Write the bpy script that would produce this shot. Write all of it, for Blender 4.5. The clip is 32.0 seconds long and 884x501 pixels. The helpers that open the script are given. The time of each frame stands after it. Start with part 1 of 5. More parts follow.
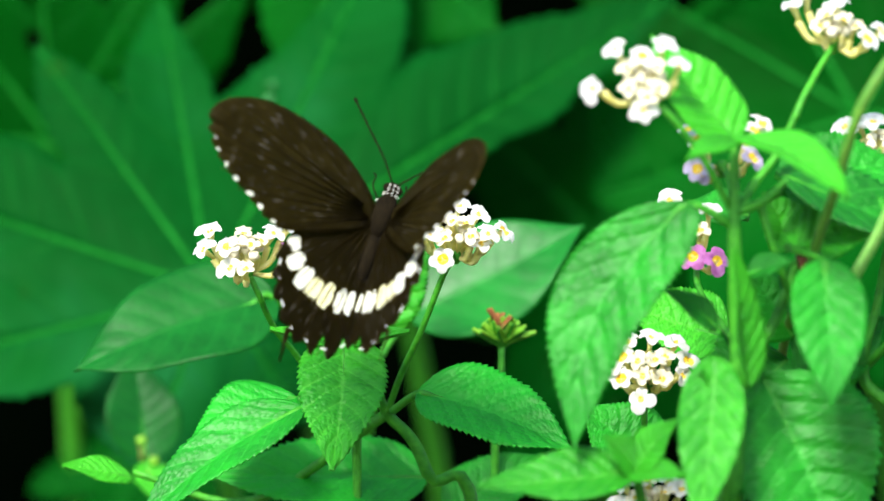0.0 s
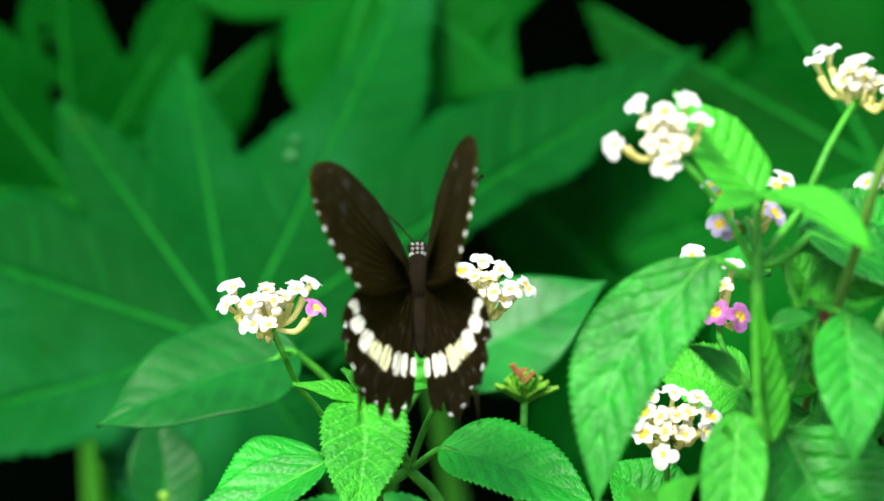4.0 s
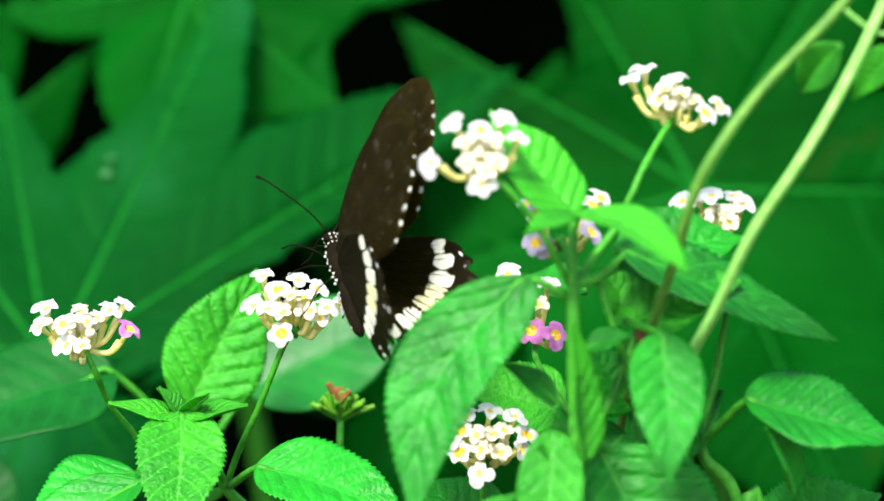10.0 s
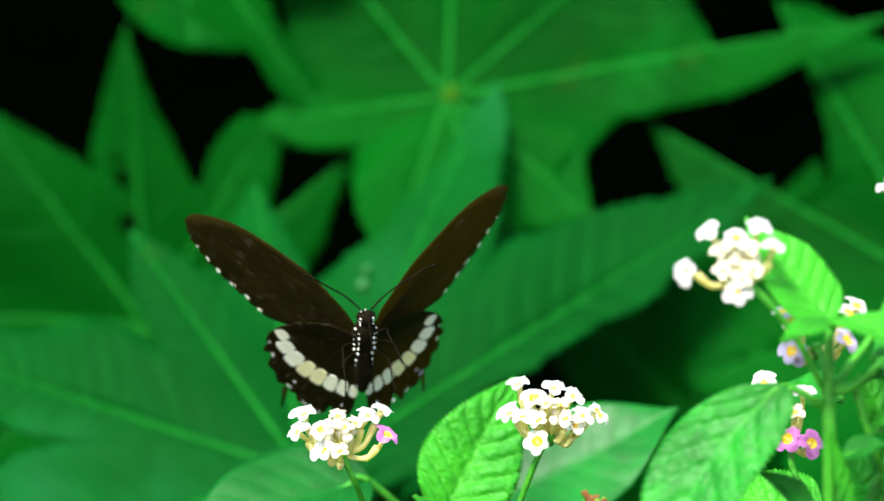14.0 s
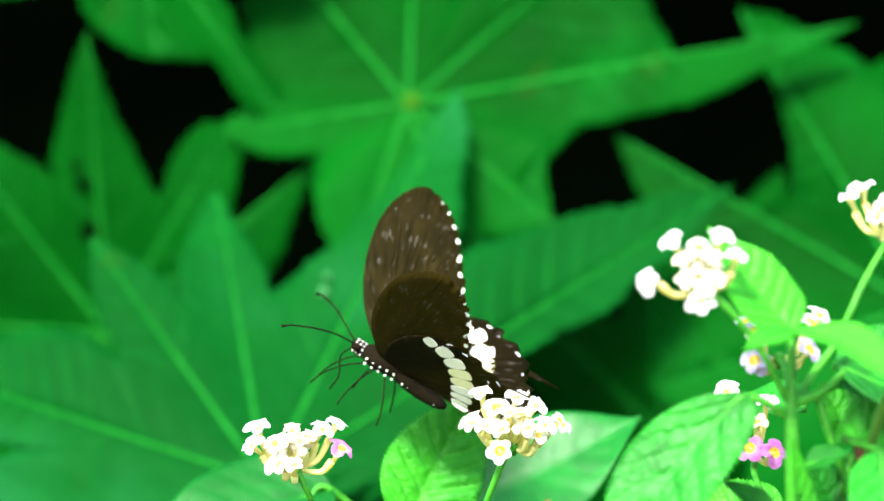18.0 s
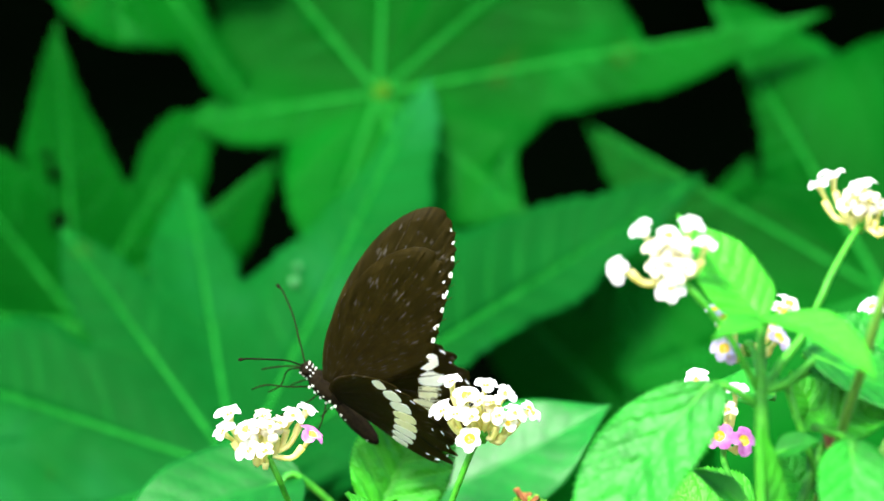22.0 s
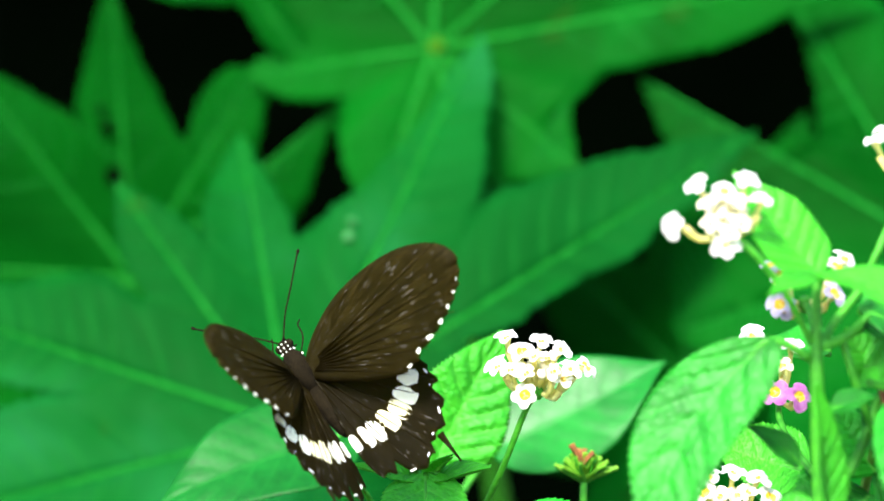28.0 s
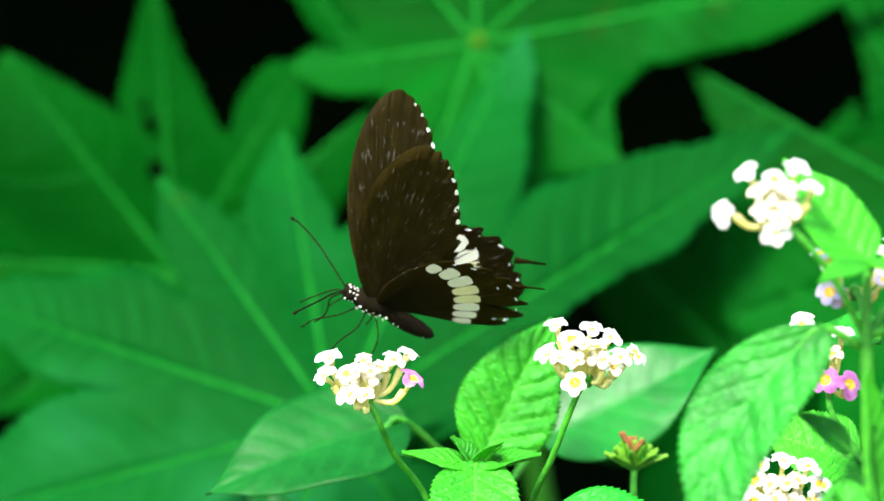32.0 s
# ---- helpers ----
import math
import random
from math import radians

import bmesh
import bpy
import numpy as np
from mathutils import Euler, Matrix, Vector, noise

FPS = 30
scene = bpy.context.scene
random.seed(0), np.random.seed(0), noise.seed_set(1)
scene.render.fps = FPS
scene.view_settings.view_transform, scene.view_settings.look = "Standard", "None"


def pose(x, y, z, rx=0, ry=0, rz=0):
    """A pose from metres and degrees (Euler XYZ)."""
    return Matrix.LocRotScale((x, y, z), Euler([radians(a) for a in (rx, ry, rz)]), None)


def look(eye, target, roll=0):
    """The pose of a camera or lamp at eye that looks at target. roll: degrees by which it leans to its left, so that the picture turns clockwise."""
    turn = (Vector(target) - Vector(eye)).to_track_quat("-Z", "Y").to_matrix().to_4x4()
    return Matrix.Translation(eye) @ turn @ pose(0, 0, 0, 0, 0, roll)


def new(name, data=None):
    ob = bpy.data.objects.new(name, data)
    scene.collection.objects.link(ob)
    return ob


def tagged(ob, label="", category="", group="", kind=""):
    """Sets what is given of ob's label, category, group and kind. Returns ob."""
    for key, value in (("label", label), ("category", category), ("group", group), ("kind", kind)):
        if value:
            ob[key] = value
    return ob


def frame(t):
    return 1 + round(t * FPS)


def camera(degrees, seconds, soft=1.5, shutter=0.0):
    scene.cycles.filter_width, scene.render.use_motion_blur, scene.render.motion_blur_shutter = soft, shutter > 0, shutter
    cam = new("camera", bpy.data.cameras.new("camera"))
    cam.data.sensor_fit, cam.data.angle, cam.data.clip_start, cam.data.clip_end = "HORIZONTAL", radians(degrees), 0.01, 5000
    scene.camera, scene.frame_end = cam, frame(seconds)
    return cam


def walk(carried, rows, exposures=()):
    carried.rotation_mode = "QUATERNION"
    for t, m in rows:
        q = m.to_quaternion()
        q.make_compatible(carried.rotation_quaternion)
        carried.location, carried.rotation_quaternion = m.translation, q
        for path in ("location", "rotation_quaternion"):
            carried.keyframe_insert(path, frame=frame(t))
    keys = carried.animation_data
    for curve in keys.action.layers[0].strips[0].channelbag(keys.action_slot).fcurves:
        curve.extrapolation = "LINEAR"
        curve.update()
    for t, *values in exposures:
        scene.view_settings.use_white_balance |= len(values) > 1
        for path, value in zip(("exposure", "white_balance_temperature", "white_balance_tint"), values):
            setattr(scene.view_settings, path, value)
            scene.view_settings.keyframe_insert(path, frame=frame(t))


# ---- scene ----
cam = camera(8.0, 32.0, soft=1.6)
cam.data.dof.use_dof = True
cam.data.dof.focus_distance = 1.585
cam.data.dof.aperture_fstop = 9.0
EYE = Vector((0.0, -1.6, 0.6))

# a hand-held long lens that pans over the flowers: seconds, turn to the left, tilt up (degrees)
PATH = [
    (0.0, -0.0156, -0.8294),
    (0.5, -0.0353, -0.7903),
    (1.0, -0.0391, -0.7083),
    (1.5, 0.0077, -0.5555),
    (2.0, 0.1017, -0.4970),
    (2.5, 0.1214, -0.4617),
    (3.0, 0.1525, -0.4305),
    (3.5, 0.2072, -0.3794),
    (5.5, 0.0393, -0.0940),
    (6.0, 0.0000, 0.0000),
    (6.5, -0.0547, 0.0082),
    (7.0, -0.1487, 0.0158),
    (7.5, -0.3051, 0.0000),
    (8.0, -0.6495, -0.0312),
    (8.5, -0.9939, -0.2034),
    (9.0, -1.2595, -0.2111),
    (9.5, -1.3611, -0.1957),
    (10.0, -1.4786, -0.1564),
    (10.5, -1.5802, -0.1175),
    (11.0, -1.5802, -0.0388),
    (11.5, -1.2360, 0.0782),
    (12.0, -0.9622, 0.1722),
    (12.5, -0.7982, 0.5243),
    (13.0, -0.2192, 0.6888),
    (13.5, 0.6572, 0.7982),
    (14.0, 0.8375, 0.8217),
    (14.5, 0.8452, 0.7905),
    (16.5, 0.7594, 0.8370),
    (17.0, 0.7277, 0.8764),
    (17.5, 0.6107, 0.9075),
    (18.0, 0.5008, 0.9075),
    (18.5, 0.4150, 0.8999),
    (19.0, 0.3051, 0.9075),
    (19.5, 0.2427, 0.9075),
    (20.0, 0.2192, 0.8922),
    (20.5, 0.2427, 0.8922),
    (21.0, 0.2346, 0.8605),
    (21.5, 0.1875, 0.8294),
    (22.0, 0.2269, 0.7982),
    (22.5, 0.2898, 0.7982),
    (23.0, 0.3209, 0.7353),
    (23.5, 0.3051, 0.7042),
    (24.0, 0.3444, 0.7123),
    (24.5, 0.3286, 0.7200),
    (25.0, 0.2898, 0.6807),
    (25.5, 0.2739, 0.6102),
    (27.5, 0.5478, 0.4303),
    (28.0, 0.7277, 0.3991),
    (28.5, 0.7435, 0.2974),
    (29.0, 0.8058, 0.2346),
    (29.5, 0.8922, 0.2192),
    (30.0, 1.0174, 0.2111),
    (30.5, 1.0409, 0.1564),
    (31.0, 1.0562, 0.1487),
    (31.5, 1.1267, 0.1875),
    (32.0, 1.1813, 0.2892),
]
walk(cam, [(t, pose(EYE.x, EYE.y, EYE.z, 90 + up, 0, left)) for t, left, up in PATH],
     exposures=[(0.0, 1.36), (13.0, 1.36), (17.0, 2.08), (25.0, 2.06), (32.0, 1.86)])

# ---- light ----
SUN_TO = Vector((0.22, 0.72, -0.66)).normalized()
world = bpy.data.worlds.new("sky")
scene.world = world
world.use_nodes = True
wn = world.node_tree.nodes
sky = wn.new("ShaderNodeTexSky")
sky.sky_type, sky.sun_disc = "NISHITA", False
sky.sun_elevation = math.asin(-SUN_TO.z)
sky.sun_rotation = math.atan2(-SUN_TO.x, -SUN_TO.y)
world.node_tree.links.new(sky.outputs[0], wn["Background"].inputs[0])
wn["Background"].inputs[1].default_value = 0.15
sun_data = bpy.data.lights.new("sun", "SUN")
sun_data.energy, sun_data.angle, sun_data.color = 3.0, radians(16), (1.0, 0.97, 0.90)
sun = new("sun", sun_data)
sun.matrix_world = look((0, 0, 3), Vector((0, 0, 3)) + SUN_TO)


# ---- materials ----
class Nodes:
    """Short hand for building a node tree."""

    def __init__(self, name):
        self.mat = bpy.data.materials.new(name)
        self.mat.use_nodes = True
        self.tree = self.mat.node_tree
        self.tree.nodes.clear()
        self.out = self.node("ShaderNodeOutputMaterial")

    def node(self, kind, **props):
        n = self.tree.nodes.new(kind)
        for k, v in props.items():
            setattr(n, k, v)
        return n

    def link(self, a, b):
        self.tree.links.new(a, b)

    def put(self, socket, value):
        if isinstance(value, bpy.types.NodeSocket):
            self.link(value, socket)
        elif isinstance(value, (tuple, list)) and len(value) == 3 and socket.type == "RGBA":
            socket.default_value = (*value, 1)
        else:
            socket.default_value = value

    def math(self, op, a, b=0.0, clamp=False):
        n = self.node("ShaderNodeMath", operation=op, use_clamp=clamp)
        self.put(n.inputs[0], a), self.put(n.inputs[1], b)
        return n.outputs[0]

    def mix(self, fac, a, b):
        n = self.node("ShaderNodeMix", data_type="RGBA")
        self.put(n.inputs[0], fac), self.put(n.inputs[6], a), self.put(n.inputs[7], b)
        return n.outputs[2]

    def step(self, value, lo, hi):
        n = self.node("ShaderNodeMapRange", interpolation_type="SMOOTHSTEP")
        self.put(n.inputs[0], value)
        n.inputs[1].default_value, n.inputs[2].default_value = lo, hi
        return n.outputs[0]

    def noise(self, scale, detail=3.0, vector=None):
        n = self.node("ShaderNodeTexNoise")
        n.inputs["Scale"].default_value, n.inputs["Detail"].default_value = scale, detail
        if vector is not None:
            self.link(vector, n.inputs["Vector"])
        else:
            self.link(self.node("ShaderNodeTexCoord").outputs["Object"], n.inputs["Vector"])
        return n.outputs["Fac"]

    def random(self):
        return self.node("ShaderNodeObjectInfo").outputs["Random"]

    def bump(self, height, strength=0.4, distance=0.0005):
        n = self.node("ShaderNodeBump")
        n.inputs["Strength"].default_value, n.inputs["Distance"].default_value = strength, distance
        self.link(height, n.inputs["Height"])
        return n.outputs[0]

    def surface(self, color, rough=0.5, normal=None, translucent=None, amount=0.3, specular=0.5, sheen=0.0):
        p = self.node("ShaderNodeBsdfPrincipled")
        self.put(p.inputs["Base Color"], color), self.put(p.inputs["Roughness"], rough)
        self.put(p.inputs["Specular IOR Level"], specular)
        p.inputs["Sheen Weight"].default_value = sheen
        if normal is not None:
            self.link(normal, p.inputs["Normal"])
        shader = p.outputs[0]
        if translucent is not None:
            tr = self.node("ShaderNodeBsdfTranslucent")
            self.put(tr.inputs[0], translucent)
            m = self.node("ShaderNodeMixShader")
            m.inputs[0].default_value = amount
            self.link(shader, m.inputs[1]), self.link(tr.outputs[0], m.inputs[2])
            shader = m.outputs[0]
        self.link(shader, self.out.inputs[0])
        return self.mat


def leaf_material(name, dark, light, vein, rough=0.42, veins=8.0, vein_mix=0.25, relief=0.52, gloss=0.27):
    """A leaf blade: quilted between sunk side veins, with a fine net and blotches. The blade's own coordinates run along the midrib and across."""
    n = Nodes(name)
    uv = n.node("ShaderNodeUVMap")
    sep = n.node("ShaderNodeSeparateXYZ")
    n.link(uv.outputs[0], sep.inputs[0])
    s, c = sep.outputs[0], n.math("ABSOLUTE", n.math("SUBTRACT", sep.outputs[1], 0.5))
    v = n.math("FRACT", n.math("SUBTRACT", n.math("MULTIPLY", s, veins), n.math("MULTIPLY", c, 3.6)))
    line = n.math("ABSOLUTE", n.math("SUBTRACT", v, 0.5))
    side = n.step(line, 0.41, 0.5)
    pillow = n.step(line, 0.5, 0.12)
    mid = n.step(c, 0.028, 0.008)
    net = n.node("ShaderNodeTexVoronoi", feature="SMOOTH_F1")
    mp = n.node("ShaderNodeMapping")
    mp.inputs["Scale"].default_value = (34, 15, 1)
    n.link(uv.outputs[0], mp.inputs[0]), n.link(mp.outputs[0], net.inputs["Vector"])
    net.inputs["Scale"].default_value = 1.0
    net.inputs["Smoothness"].default_value = 0.35
    cell = n.step(net.outputs[0], 0.8, 0.15)
    blotch = n.math("ADD", n.math("MULTIPLY", n.noise(55, 4), 0.65), n.math("MULTIPLY", n.noise(260, 3), 0.35))
    tone = n.mix(n.step(n.math("ADD", blotch, n.math("MULTIPLY", n.math("SUBTRACT", n.random(), 0.5), 0.3)), 0.22, 0.78), dark, light)
    tone = n.mix(n.math("MULTIPLY", n.math("MAXIMUM", side, mid), vein_mix), tone, vein)
    tone = n.mix(n.math("MULTIPLY", n.math("SUBTRACT", 1.0, cell), 0.10), tone, vein)
    height = n.math("ADD", n.math("ADD", n.math("MULTIPLY", cell, 0.48), n.math("MULTIPLY", n.noise(500, 2), 0.08)), n.math("MULTIPLY", pillow, 0.42))
    rough_v = n.math("ADD", rough, n.math("MULTIPLY", n.noise(300, 2), 0.15))
    warm = tuple(min(1, k) for k in (light[0] * 2.2 + 0.02, light[1] * 1.5, light[2] * 0.7))
    return n.surface(tone, rough_v, n.bump(height, relief, 0.0009), translucent=warm, amount=0.26, specular=gloss)


M_LEAF = leaf_material("lantana_leaf", (0.002, 0.10, 0.004), (0.013, 0.33, 0.011), (0.07, 0.50, 0.06))
M_YOUNG = leaf_material("young_leaf", (0.008, 0.20, 0.006), (0.048, 0.46, 0.014), (0.17, 0.66, 0.07), relief=0.6)
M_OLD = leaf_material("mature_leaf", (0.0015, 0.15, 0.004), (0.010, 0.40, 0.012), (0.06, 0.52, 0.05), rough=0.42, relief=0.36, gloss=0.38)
M_GLOSSY = leaf_material("glossy_leaf", (0.001, 0.10, 0.006), (0.006, 0.25, 0.018), (0.03, 0.32, 0.035), rough=0.36, vein_mix=0.10, relief=0.07, gloss=0.30)
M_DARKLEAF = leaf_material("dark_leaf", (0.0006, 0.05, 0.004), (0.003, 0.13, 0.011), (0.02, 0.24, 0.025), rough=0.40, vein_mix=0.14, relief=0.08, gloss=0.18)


def castor_material(name, dark, light, vein_tone, sky_sheen=0.0):
    """A large leaf blade: blotched, with fine veins that run out from each lobe's midrib; the blade's coordinates run along and away from it."""
    n = Nodes(name)
    uv = n.node("ShaderNodeUVMap")
    sep = n.node("ShaderNodeSeparateXYZ")
    n.link(uv.outputs[0], sep.inputs[0])
    slant = n.math("SUBTRACT", sep.outputs[0], n.math("MULTIPLY", sep.outputs[1], 0.75))
    line = n.math("ABSOLUTE", n.math("SUBTRACT", n.math("FRACT", n.math("MULTIPLY", slant, 11.0)), 0.5))
    vein, panel = n.step(line, 0.43, 0.5), n.step(line, 0.5, 0.1)
    blotch, fine = n.noise(9, 5), n.noise(160, 3)
    tone = n.mix(n.step(blotch, 0.32, 0.68), dark, light)
    tone = n.mix(n.math("MULTIPLY", n.step(n.noise(28, 4), 0.56, 0.75), 0.35), tone, (0.003, 0.15, 0.012))
    tone = n.mix(n.math("MULTIPLY", n.step(n.noise(45, 1), 0.70, 0.76), 0.5), tone, (0.012, 0.05, 0.004))
    if sky_sheen:
        # pale patches of reflected sky, painted on as a soft sheen
        tone = n.mix(n.math("MULTIPLY", n.step(n.noise(15, 3), 0.48, 0.72), sky_sheen), tone, (0.022, 0.19, 0.065))
    tone = n.mix(n.math("MULTIPLY", vein, 0.16), tone, vein_tone)
    height = n.math("ADD", n.math("MULTIPLY", panel, 0.8), n.math("MULTIPLY", fine, 0.35))
    return n.surface(tone, n.math("ADD", 0.42, n.math("MULTIPLY", fine, 0.2)), n.bump(height, 0.30, 0.0004), translucent=(0.002, 0.14, 0.004), amount=0.3, specular=0.012)


def plain_material(name, a, b, scale=400, rough=0.5, bump=0.3, translucent=None, amount=0.3, specular=0.4, sheen=0.0):
    """Two tones mixed by grain and by blotches, with fine relief."""
    n = Nodes(name)
    g = n.noise(scale, 4)
    tone = n.mix(n.step(n.math("ADD", n.math("MULTIPLY", g, 0.7), n.math("MULTIPLY", n.noise(scale / 9, 2), 0.3)), 0.3, 0.7), a, b)
    return n.surface(tone, n.math("ADD", rough, n.math("MULTIPLY", g, 0.12)), n.bump(g, bump, 0.0003), translucent=translucent, amount=amount, specular=specular, sheen=sheen)


M_CASTOR = castor_material("castor_leaf", (0.0004, 0.036, 0.0016), (0.0012, 0.090, 0.0046), (0.004, 0.15, 0.014))
# bluer than castor_leaf; brighter light and sky sheen are put into its tones
M_BLUE_SHEEN = castor_material("blue_green_castor_leaf", (0.0014, 0.053, 0.0056), (0.0024, 0.090, 0.0102), (0.007, 0.19, 0.026), sky_sheen=0.4)
M_CASTORVEIN = plain_material("castor_vein", (0.003, 0.115, 0.008), (0.009, 0.165, 0.015), 200, 0.5, specular=0.04)
M_SIDEVEIN = plain_material("castor_side_vein", (0.002, 0.085, 0.008), (0.006, 0.125, 0.012), 200, 0.5, specular=0.04)
M_STEM = plain_material("green_stem", (0.02, 0.22, 0.008), (0.07, 0.42, 0.02), 500, 0.5, translucent=(0.08, 0.4, 0.02), amount=0.2)
M_VINE = plain_material("pale_vine", (0.17, 0.52, 0.07), (0.32, 0.66, 0.15), 400, 0.45)
M_OLIVE = plain_material("olive_vine", (0.06, 0.20, 0.02), (0.13, 0.30, 0.03), 400, 0.5)
M_PETAL = plain_material("white_petal", (0.74, 0.74, 0.68), (0.82, 0.82, 0.79), 900, 0.5, 0.2, translucent=(0.90, 0.89, 0.82), amount=0.4)
M_MAUVE = plain_material("mauve_petal", (0.50, 0.10, 0.42), (0.70, 0.28, 0.62), 700, 0.5, 0.2, translucent=(0.7, 0.2, 0.55), amount=0.3)
M_LILAC = plain_material("lilac_petal", (0.45, 0.36, 0.55), (0.66, 0.58, 0.72), 700, 0.5, 0.2, translucent=(0.6, 0.5, 0.7), amount=0.3)
M_THROAT = plain_material("yellow_throat", (0.72, 0.40, 0.01), (0.82, 0.60, 0.03), 900, 0.5, 0.2)
M_TUBE = plain_material("cream_tube", (0.86, 0.80, 0.26), (0.92, 0.88, 0.44), 600, 0.5, 0.2, translucent=(0.90, 0.86, 0.36), amount=0.5)
M_BUD = plain_material("cream_bud", (0.74, 0.68, 0.46), (0.84, 0.80, 0.62), 700, 0.5, 0.2, translucent=(0.8, 0.74, 0.5), amount=0.25)
M_FLECK = plain_material("highlight_fleck", (0.01, 0.12, 0.02), (0.05, 0.18, 0.06), 600, 0.6, specular=0.1)
M_BRACT = plain_material("yellow_green_bract", (0.12, 0.42, 0.02), (0.28, 0.58, 0.04), 700, 0.5, translucent=(0.3, 0.6, 0.03), amount=0.3)
M_JOINT = plain_material("olive_joint", (0.012, 0.07, 0.003), (0.03, 0.11, 0.006), 300, 0.7, specular=0.02)
M_BROWN = plain_material("withered_brown", (0.16, 0.05, 0.015), (0.30, 0.12, 0.03), 500, 0.8)
M_SOIL = plain_material("soil", (0.03, 0.022, 0.014), (0.06, 0.045, 0.03), 30, 0.95, 0.8)
# near-black: the shade in the gaps between leaves, painted into the colour
M_SHADE = plain_material("shade_black", (0.0004, 0.0012, 0.0004), (0.0012, 0.0036, 0.0012), 12, 0.95, 0.8, specular=0.0)
M_HEDGELEAF = plain_material("hedge_leaf", (0.006, 0.05, 0.004), (0.02, 0.11, 0.010), 60, 0.5, 0.4)
M_BODY = plain_material("black_hair", (0.004, 0.0032, 0.002), (0.016, 0.012, 0.006), 2500, 0.8, 0.8, specular=0.02)
M_SPOT = plain_material("white_scales", (0.66, 0.66, 0.56), (0.80, 0.80, 0.70), 1500, 0.6, 0.3)
M_CREAM = plain_material("cream_scales", (0.84, 0.84, 0.60), (0.92, 0.92, 0.78), 700, 0.6, 0.3, translucent=(0.94, 0.94, 0.78), amount=0.25)
M_YELLOW = plain_material("yellow_scales", (0.84, 0.80, 0.38), (0.92, 0.89, 0.58), 700, 0.6, 0.3, translucent=(0.92, 0.88, 0.5), amount=0.25)
M_RUST = plain_material("rust_scales", (0.06, 0.026, 0.004), (0.15, 0.070, 0.008), 500, 0.6, 0.3, translucent=(0.2, 0.08, 0.01), amount=0.4)


def wing_material(name, dark, brown, glow):
    """Brown-black scales in streaks that fan out from the wing's root."""
    n = Nodes(name)
    co = n.node("ShaderNodeTexCoord")
    sep = n.node("ShaderNodeSeparateXYZ")
    n.link(co.outputs["Object"], sep.inputs[0])
    ang = n.math("ARCTAN2", n.math("ABSOLUTE", sep.outputs[1]), n.math("SUBTRACT", sep.outputs[0], 0.001))
    rad = n.math("SQRT", n.math("ADD", n.math("POWER", sep.outputs[0], 2.0), n.math("POWER", sep.outputs[1], 2.0)))
    comb = n.node("ShaderNodeCombineXYZ")
    n.link(n.math("MULTIPLY", ang, 60.0), comb.inputs[0]), n.link(n.math("MULTIPLY", rad, 90.0), comb.inputs[1])
    streak = n.noise(1.0, 5, comb.outputs[0])
    rays = n.step(n.math("ABSOLUTE", n.math("SUBTRACT", n.math("FRACT", n.math("MULTIPLY", ang, 12.0)), 0.5)), 0.5, 0.38)
    worn = n.step(n.noise(130, 4), 0.45, 0.75)
    fac = n.math("MULTIPLY", n.math("ADD", n.math("MULTIPLY", rays, 0.34), n.math("ADD", n.math("MULTIPLY", n.step(streak, 0.38, 0.72), 0.6), n.math("MULTIPLY", worn, 0.35))), 0.8, True)
    tone = n.mix(fac, dark, brown)
    # whitish fine scratches, with the wing's gloss painted in as pale streaks
    gloss_scratch = n.node("ShaderNodeCombineXYZ")
    n.link(n.math("MULTIPLY", ang, 45.0), gloss_scratch.inputs[0]), n.link(n.math("MULTIPLY", rad, 260.0), gloss_scratch.inputs[1])
    tone = n.mix(n.math("MULTIPLY", n.step(n.noise(1.0, 3, gloss_scratch.outputs[0]), 0.60, 0.70), 0.6), tone, (0.15, 0.135, 0.10))
    grain = n.noise(3500, 2)
    return n.surface(tone, 0.5, n.bump(n.math("ADD", streak, n.math("MULTIPLY", grain, 0.4)), 0.4, 0.0003), translucent=glow, amount=0.42, specular=0.025)


M_FORE = wing_material("forewing_scales", (0.0032, 0.0027, 0.0009), (0.038, 0.028, 0.007), (0.25, 0.20, 0.012))
M_HIND = wing_material("hindwing_scales", (0.0026, 0.0022, 0.0010), (0.017, 0.012, 0.004), (0.22, 0.18, 0.012))


# ---- building helpers ----
def at(right, up, depth):
    """A place from millimetres to the right and up as they count at the flowers, and metres behind them."""
    k = (depth - EYE.y) / 1600.0
    return Vector((right * k, depth, EYE.z + up * k))


def thing(name, place, label, category, group=""):
    ob = new(name)
    ob.location = place
    return tagged(ob, label, category, group)


def origin_of(ob):
    v = Vector((0, 0, 0))
    while ob is not None:
        v += ob.location
        ob = ob.parent
    return v


def link(name, mesh, parent, label=""):
    """One mesh as a part; its vertices are given in world places unless it shares a mesh."""
    ob = new(name, mesh)
    ob.parent = parent
    return tagged(ob, label) if label else ob


def raw(name, verts, faces, materials, parent, label="", smooth=True, index=None, uvs=None):
    """A part from vertices in world places, set into its parent's space."""
    o = origin_of(parent)
    me = bpy.data.meshes.new(name)
    me.from_pydata([tuple(Vector(v) - o) for v in verts], [], faces)
    for m in materials if isinstance(materials, (list, tuple)) else [materials]:
        me.materials.append(m)
    if index:
        me.polygons.foreach_set("material_index", index)
    if smooth:
        me.polygons.foreach_set("use_smooth", [True] * len(me.polygons))
    if uvs:
        layer = me.uv_layers.new(name="UVMap")
        flat = np.array([uvs[l.vertex_index] for l in me.loops], dtype=float)
        layer.data.foreach_set("uv", flat.ravel())
    me.update()
    return link(name, me, parent, label)


